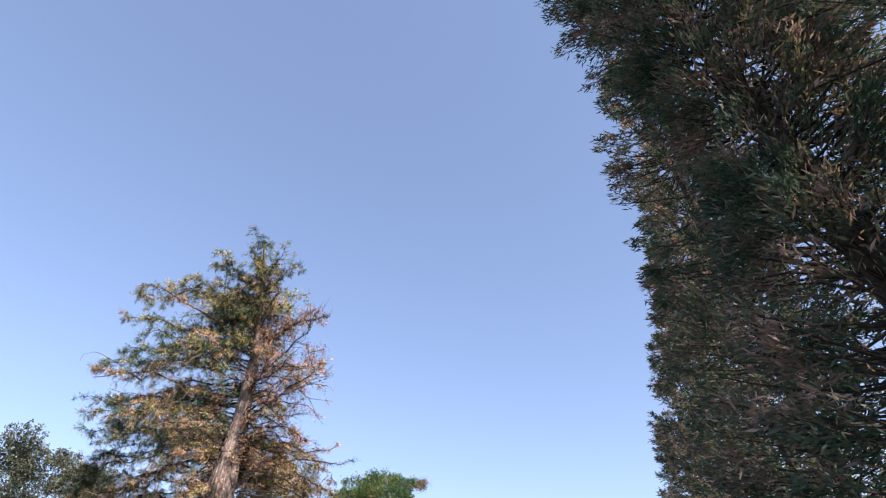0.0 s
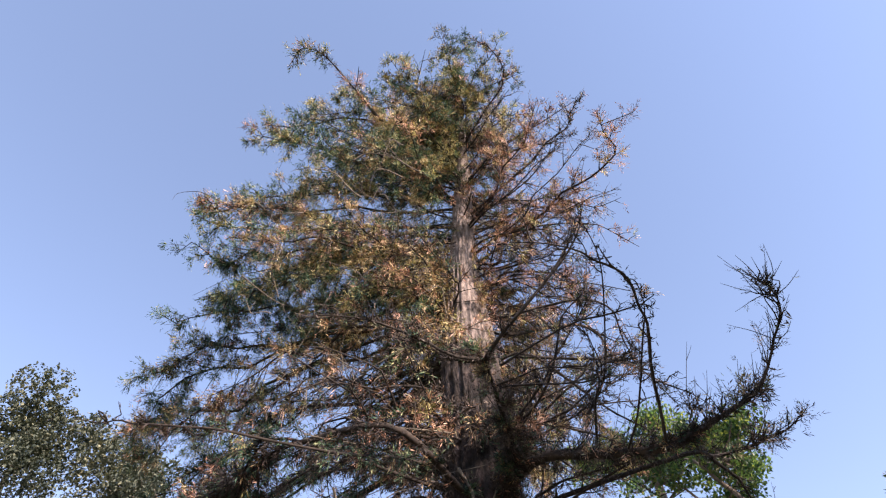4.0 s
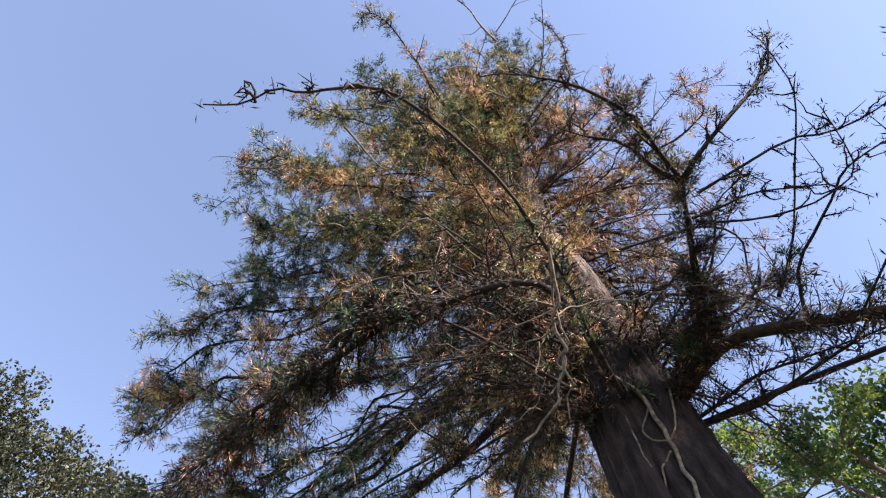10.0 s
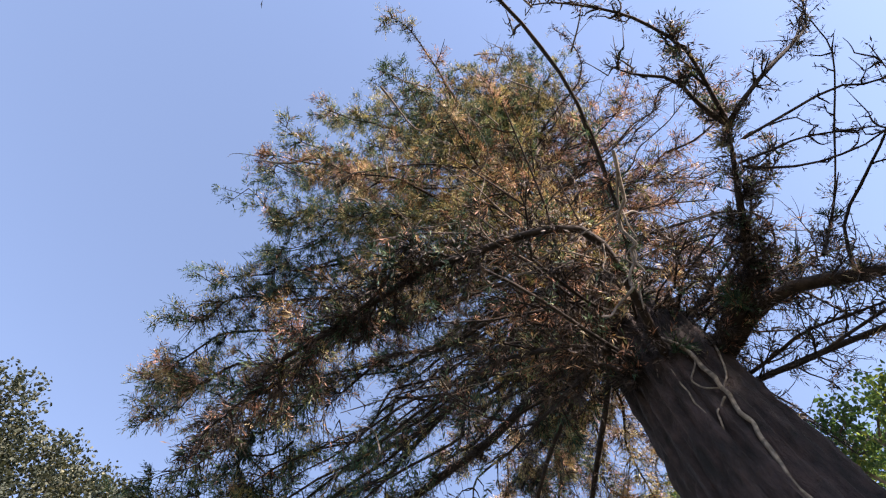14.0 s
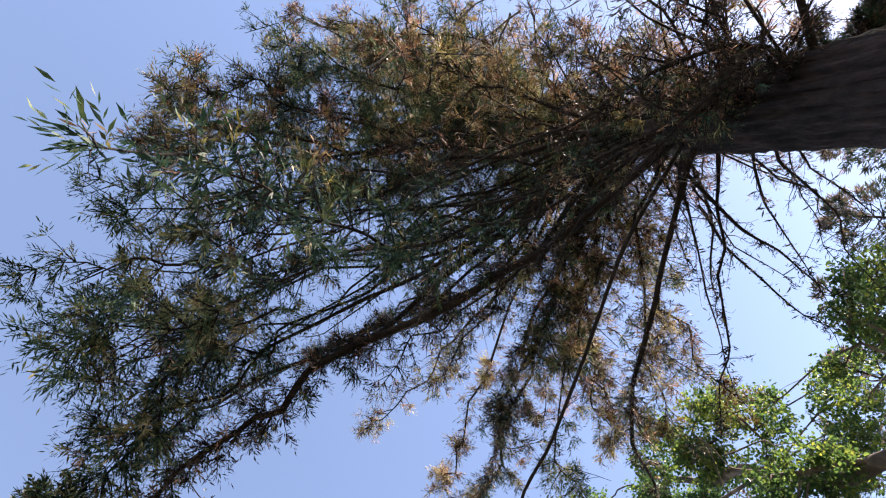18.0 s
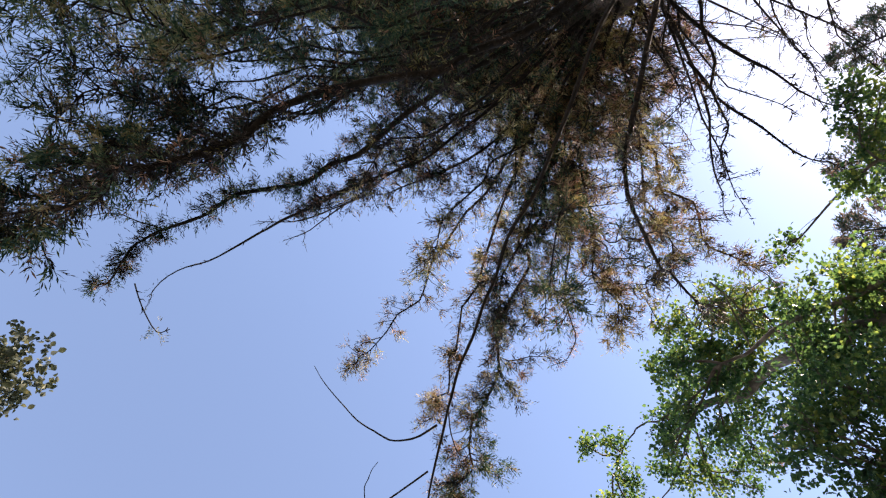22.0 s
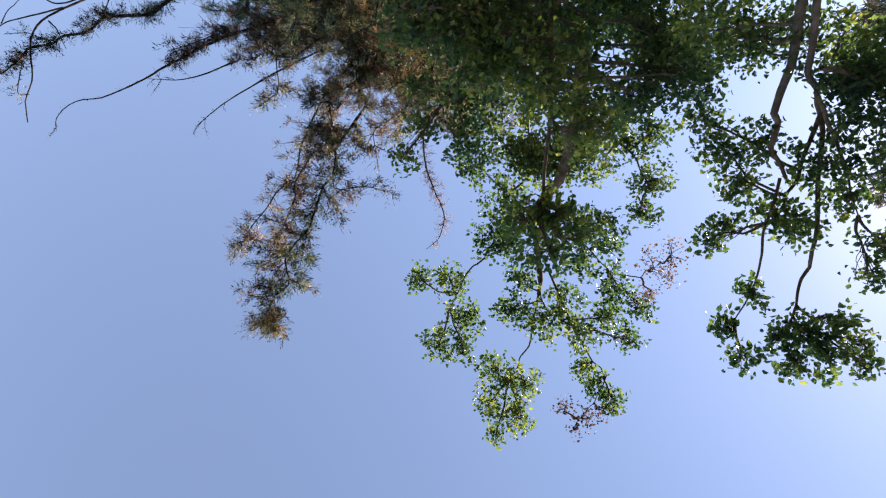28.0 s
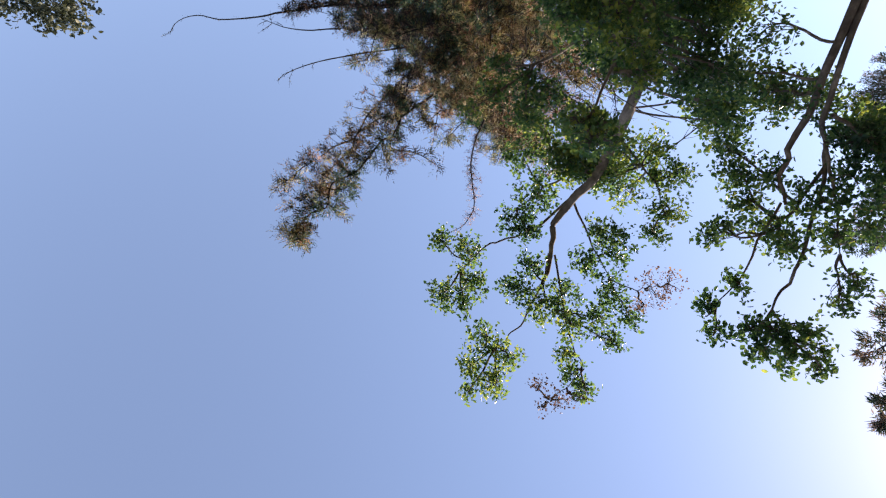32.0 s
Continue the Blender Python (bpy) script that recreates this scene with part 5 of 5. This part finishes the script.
    bough([(-0.51, 23.48, 9.00), (-0.84, 24.39, 9.40), (-0.96, 25.10, 9.70)], 0.03, 0.008, [(-0.87, 25.24, 9.80, 0.39), (-0.91, 24.65, 9.50, 0.46), (-1.65, 24.40, 9.30, 0.41), (-1.17, 23.85, 9.20, 0.48), (-1.87, 23.71, 9.00, 0.43), (-1.30, 23.08, 8.90, 0.50), (-0.53, 25.22, 9.90, 0.28)])
    bough([(-0.52, 22.88, 8.80), (0.39, 23.17, 8.90), (1.08, 23.54, 9.00)], 0.03, 0.008, [(0.50, 22.93, 8.90, 0.42), (1.03, 23.42, 9.00, 0.37), (1.10, 24.02, 9.10, 0.27), (0.06, 22.47, 8.80, 0.44), (0.78, 22.69, 8.80, 0.30)])
    bough([(1.10, 24.83, 9.90), (1.54, 24.76, 9.80), (1.76, 24.32, 9.80)], 0.012, 0.005, [(1.73, 24.49, 9.80, 0.40), (1.88, 24.10, 9.80, 0.31), (1.82, 24.97, 9.80, 0.23)], True)
    bough([(1.80, 26.25, 10.50), (1.78, 26.78, 10.60), (1.64, 27.26, 10.70)], 0.01, 0.004, [(1.40, 26.98, 10.70, 0.19), (1.78, 27.00, 10.60, 0.26), (1.72, 27.22, 10.70, 0.13), (2.03, 26.77, 10.50, 0.17)], True)
    # the twin boughs on the sunny side
    bough([(0.5, 20.5, 3.9), (1.0, 22.4, 5.0), (1.59, 23.52, 6.20), (1.81, 23.96, 6.70), (2.13, 24.42, 7.00)], 0.08, 0.02, [])
    bough([(0.7, 21.3, 4.3), (1.3, 22.8, 5.4), (1.81, 23.50, 6.20), (2.28, 23.46, 6.80), (2.77, 24.75, 7.30), (2.83, 25.23, 7.50), (2.87, 25.70, 7.60)], 0.05, 0.012, [(2.79, 26.02, 7.60, 0.22), (3.08, 25.79, 7.60, 0.25), (3.27, 25.97, 7.60, 0.29), (3.03, 26.25, 7.60, 0.18), (3.57, 25.75, 7.50, 0.20), (3.67, 25.98, 7.50, 0.12), (3.36, 25.54, 7.50, 0.20)])
    bough([(2.13, 24.42, 7.00), (2.28, 25.40, 7.30), (2.34, 26.05, 7.50)], 0.02, 0.007, [(2.25, 26.21, 7.60, 0.17), (2.51, 26.44, 7.60, 0.18), (2.34, 25.76, 7.40, 0.16)])
    bough([(2.28, 23.46, 6.80), (2.31, 24.40, 7.10), (2.23, 24.90, 7.20)], 0.03, 0.008, [(1.77, 24.51, 7.20, 0.32), (2.26, 24.77, 7.20, 0.35), (1.76, 24.05, 7.00, 0.33), (1.82, 25.18, 7.30, 0.21), (2.59, 24.77, 7.20, 0.25), (1.10, 23.94, 7.10, 0.34), (1.46, 24.22, 7.20, 0.27), (1.71, 25.36, 7.40, 0.15)])
    bough([(2.04, 23.47, 6.50), (2.54, 23.80, 6.80), (3.13, 24.28, 7.20)], 0.03, 0.008, [(2.46, 24.09, 6.90, 0.38), (2.62, 23.52, 6.70, 0.40), (2.93, 24.20, 7.10, 0.32), (3.48, 24.47, 7.30, 0.24), (3.48, 24.88, 7.40, 0.18), (3.24, 23.79, 6.90, 0.33)])
    bough([(1.83, 23.77, 6.00), (2.44, 23.48, 6.20), (2.94, 23.54, 6.40)], 0.03, 0.008, [(2.42, 23.36, 6.20, 0.40), (2.80, 23.43, 6.30, 0.48), (3.15, 23.72, 6.50, 0.39), (2.22, 23.63, 6.20, 0.32)])
    # forked limbs towards the redwood
    bough([(0.5, 20.5, 3.9), (0.0, 20.8, 5.4), (-0.8, 20.75, 6.3), (-1.3, 20.6, 7.0)], 0.07, 0.025, [(-2.20, 20.20, 6.70, 0.34), (-1.60, 19.85, 6.80, 0.40), (-0.91, 20.19, 7.00, 0.49), (-1.70, 20.74, 6.70, 0.36), (-0.88, 20.89, 6.80, 0.44), (-0.78, 19.75, 7.00, 0.42)])
    bough([(0.0, 20.8, 5.4), (-0.7, 21.0, 6.0), (-1.5, 21.0, 6.6)], 0.04, 0.02, [(-0.46, 20.63, 6.80, 0.40), (-2.10, 20.75, 6.60, 0.24), (-1.74, 22.38, 7.40, 0.26), (-1.81, 21.56, 6.60, 0.30)])
    bough([(-0.2, 21.2, 5.2), (-1.0, 22.4, 6.0), (-1.6, 23.4, 6.9), (-2.1, 24.4, 7.6)], 0.07, 0.02, [(-2.56, 24.62, 7.80, 0.29), (-1.91, 24.65, 7.80, 0.37), (-2.17, 25.20, 7.80, 0.29), (-1.55, 25.15, 7.80, 0.34), (-1.64, 24.34, 7.80, 0.26), (-2.16, 25.76, 7.90, 0.19)])
    # the low bough that hangs nearest to the path
    bough([(0.5, 20.5, 3.9), (-0.4, 22.4, 4.9), (-0.9, 24.2, 5.3), (-0.5, 25.8, 5.5), (0.0, 27.0, 5.8)], 0.06, 0.012)
    inner((-2.2, 24.7, 5.4), (0.9, 0.8, 0.3), 13, 0.4, 420, 0.066)
    inner((-1.0, 24.1, 5.4), (0.9, 1.0, 0.3), 13, 0.42, 450, 0.066)
    inner((-0.7, 25.7, 5.5), (0.6, 0.6, 0.25), 9, 0.36, 340, 0.066)
    inner((-1.5, 25.7, 5.4), (0.6, 0.5, 0.2), 8, 0.36, 340, 0.066)
    inner((-0.05, 26.2, 5.6), (0.15, 0.35, 0.1), 3, 0.24, 170, 0.066)
    inner((0.0, 24.0, 5.5), (0.6, 0.9, 0.3), 9, 0.4, 400, 0.066)
    inner((0.3, 25.1, 5.7), (0.4, 0.5, 0.2), 5, 0.34, 300, 0.066)
    inner((0.1, 27.1, 5.8), (0.32, 0.32, 0.15), 6, 0.22, 170, 0.066)
    # dense inner crown
    inner((-0.7, 23.5, 6.6), (1.7, 1.1, 0.5), 16, 0.48, 400)
    inner((1.9, 22.7, 6.5), (1.0, 0.9, 0.4), 9, 0.45, 340)
    inner((-0.5, 23.6, 9.0), (1.3, 1.0, 0.3), 9, 0.45, 330)
    inner((0.4, 22.2, 7.9), (0.7, 0.9, 0.6), 6, 0.55, 480)
    inner((0.0, 22.8, 9.6), (0.6, 0.5, 0.3), 4, 0.4, 280)


build_broadleaf()

LT = (-17.5, 31.0, 0.0)
lt_clumps = []
for k in range(56):
    a = rng.uniform(0, 6.283)
    h = rng.uniform(5.5, 12.6)
    r = 5.4 * math.sqrt(max(0.05, 1 - ((h - 8.8) / 4.6) ** 2)) * rng.uniform(0.5, 1.0)
    lt_clumps.append(((LT[0] + r * math.cos(a), LT[1] - 0.8 + r * math.sin(a), h), rng.uniform(0.7, 1.0), 900))
lt_clumps += [((-11.0, 28.6, 10.2), 0.7, 900), ((-11.6, 29.4, 9.6), 0.8, 900), ((-16.9, 26.0, 12.6), 0.9, 900), ((-17.8, 26.8, 12.4), 0.9, 900), ((-16.9, 27.0, 12.3), 0.8, 900),
              ((-15.5, 26.9, 11.8), 0.8, 900), ((-14.7, 27.2, 11.1), 0.8, 900), ((-13.9, 27.2, 10.2), 0.7, 800), ((-15.2, 27.2, 10.6), 0.9, 900), ((-16.2, 26.8, 11.0), 0.9, 900), ((-18.6, 26.6, 11.6), 1.0, 900), ((-14.2, 27.6, 11.3), 0.8, 900), ((-13.5, 27.6, 10.9), 0.7, 800)]
broad_tree("grey_leaved_tree", LT,
    [([(-17.5, 31.0, -0.2), (-17.3, 30.6, 3.0), (-17.4, 29.9, 6.0)], 0.38, 0.22),
     ([(-17.4, 29.9, 5.8), (-17.6, 28.6, 8.0), (-17.7, 28.2, 10.5), (-17.4, 27.4, 12.2)], 0.17, 0.04),
     ([(-17.4, 29.9, 5.9), (-15.6, 29.6, 7.6), (-13.2, 29.2, 9.0), (-11.4, 28.8, 9.8)], 0.15, 0.03),
     ([(-17.4, 29.9, 5.9), (-19.6, 29.2, 8.0), (-21.0, 28.6, 10.0)], 0.14, 0.03),
     ([(-17.4, 29.9, 5.9), (-17.8, 32.2, 8.6), (-17.0, 33.4, 11.0)], 0.14, 0.03)],
    lt_clumps, GREY_BARK, OLIVE, 0.11, "grey-green leafy tree with pale forked trunk behind the redwood")


# ---------------------------------------------------------------- dark conifers along the path
def cypress(base, height, radius, count, label, per=90, blade=0.2, waist=None):
    o = np.asarray(base, float)
    tree = thing("dark_conifer", base, label, "tree", "dark conifers along the path")
    M = Mesh()
    M.tube(np.array([(0, 0, -0.3), (0.05, 0, height * 0.5), (0, 0, height * 0.97)]), [radius * 0.12, radius * 0.08, 0.03], 12, 0, 0.04)
    M.object("trunk", [LIMB], tree)
    F = Mesh()
    T = Mesh()
    for _ in range(count):
        h = rng.random() ** 0.85
        a = rng.uniform(0, 6.283)
        z = height * (0.06 + 0.94 * h)
        R = radius * (1 - h ** 5) ** 0.6 * rng.uniform(0.78, 1.12) + 0.15
        if waist:
            R = float(np.interp(z, *waist)) * (rng.uniform(0.72, 1.0) if rng.random() < 0.8 else rng.uniform(0.95, 1.1))
        d = np.array([math.cos(a), math.sin(a), 0])
        p0 = np.array([0, 0, z - 0.25 * R])
        q = np.linspace(0, 1, 5)[:, None]
        p = p0 + d * R * q + np.array([0, 0, 0.35 * R]) * q ** 1.5
        p = wobble(p, 0.06)
        T.tube(p, np.linspace(0.03, 0.006, 5), 3, 0)
        k = per
        u = rng.uniform(0.4, 1.02, k) ** 0.6
        at = p0 + d * (R * u)[:, None] + np.array([0, 0, 0.35 * R]) * (u ** 1.5)[:, None]
        off = rng.normal(0, 0.24, (k, 3)) * (1.2 - u)[:, None] + rng.normal(0, 0.03, (k, 3))
        F.blades(at + off, d * 0.8 + rng.normal(0, 0.45, (k, 3)) + [0, 0, 0.2], blade * rng.uniform(0.7, 1.7, k), blade * rng.uniform(0.17, 0.34, k), 0, 0.3)
    tagged(T.object("branchwork", [LIMB], tree), kind="stuff")
    tagged(F.object("foliage", [CYPRESS], tree), kind="stuff")


DARK = "tall dense dark green conifer with jagged drooping sprays"
cypress((5.0, 3.6, 0), 15.6, 2.1, 620, DARK, 120, 0.112, ((1.0, 3.7, 5.0, 6.3, 7.3, 9.1, 12.7, 14.4, 15.6), (1.7, 1.85, 1.5, 1.2, 1.35, 1.55, 2.1, 1.5, 0.3)))
cypress((5.9, 1.4, 0), 13.5, 2.0, 150, DARK, 110, 0.12)
cypress((9.2, 4.8, 0), 15.5, 2.2, 160, DARK, 80, 0.2)
cypress((7.3, 8.0, 0), 17.5, 1.6, 280, DARK, 90, 0.15)
for x, y, h, r in ((10.3, 11.2, 19.0, 1.8), (11.5, 13.9, 18.8, 1.9), (13.2, 17.0, 18.8, 2.0), (14.6, 19.8, 18.0, 2.0), (15.4, 22.8, 17.8, 2.0), (16.8, 25.8, 17.3, 2.0), (18.0, 29.0, 17.6, 2.0), (19.9, 33.0, 17.4, 2.2), (22.0, 37.0, 17.5, 2.3)):
    cypress((x, y, 0), h, r, 210, DARK, 64, 0.22)
# unseen conifer, added to cast shade on the redwood's lower stem
cypress((9.5, -1.0, 0), 20.0, 2.8, 250, DARK, 50, 0.3)
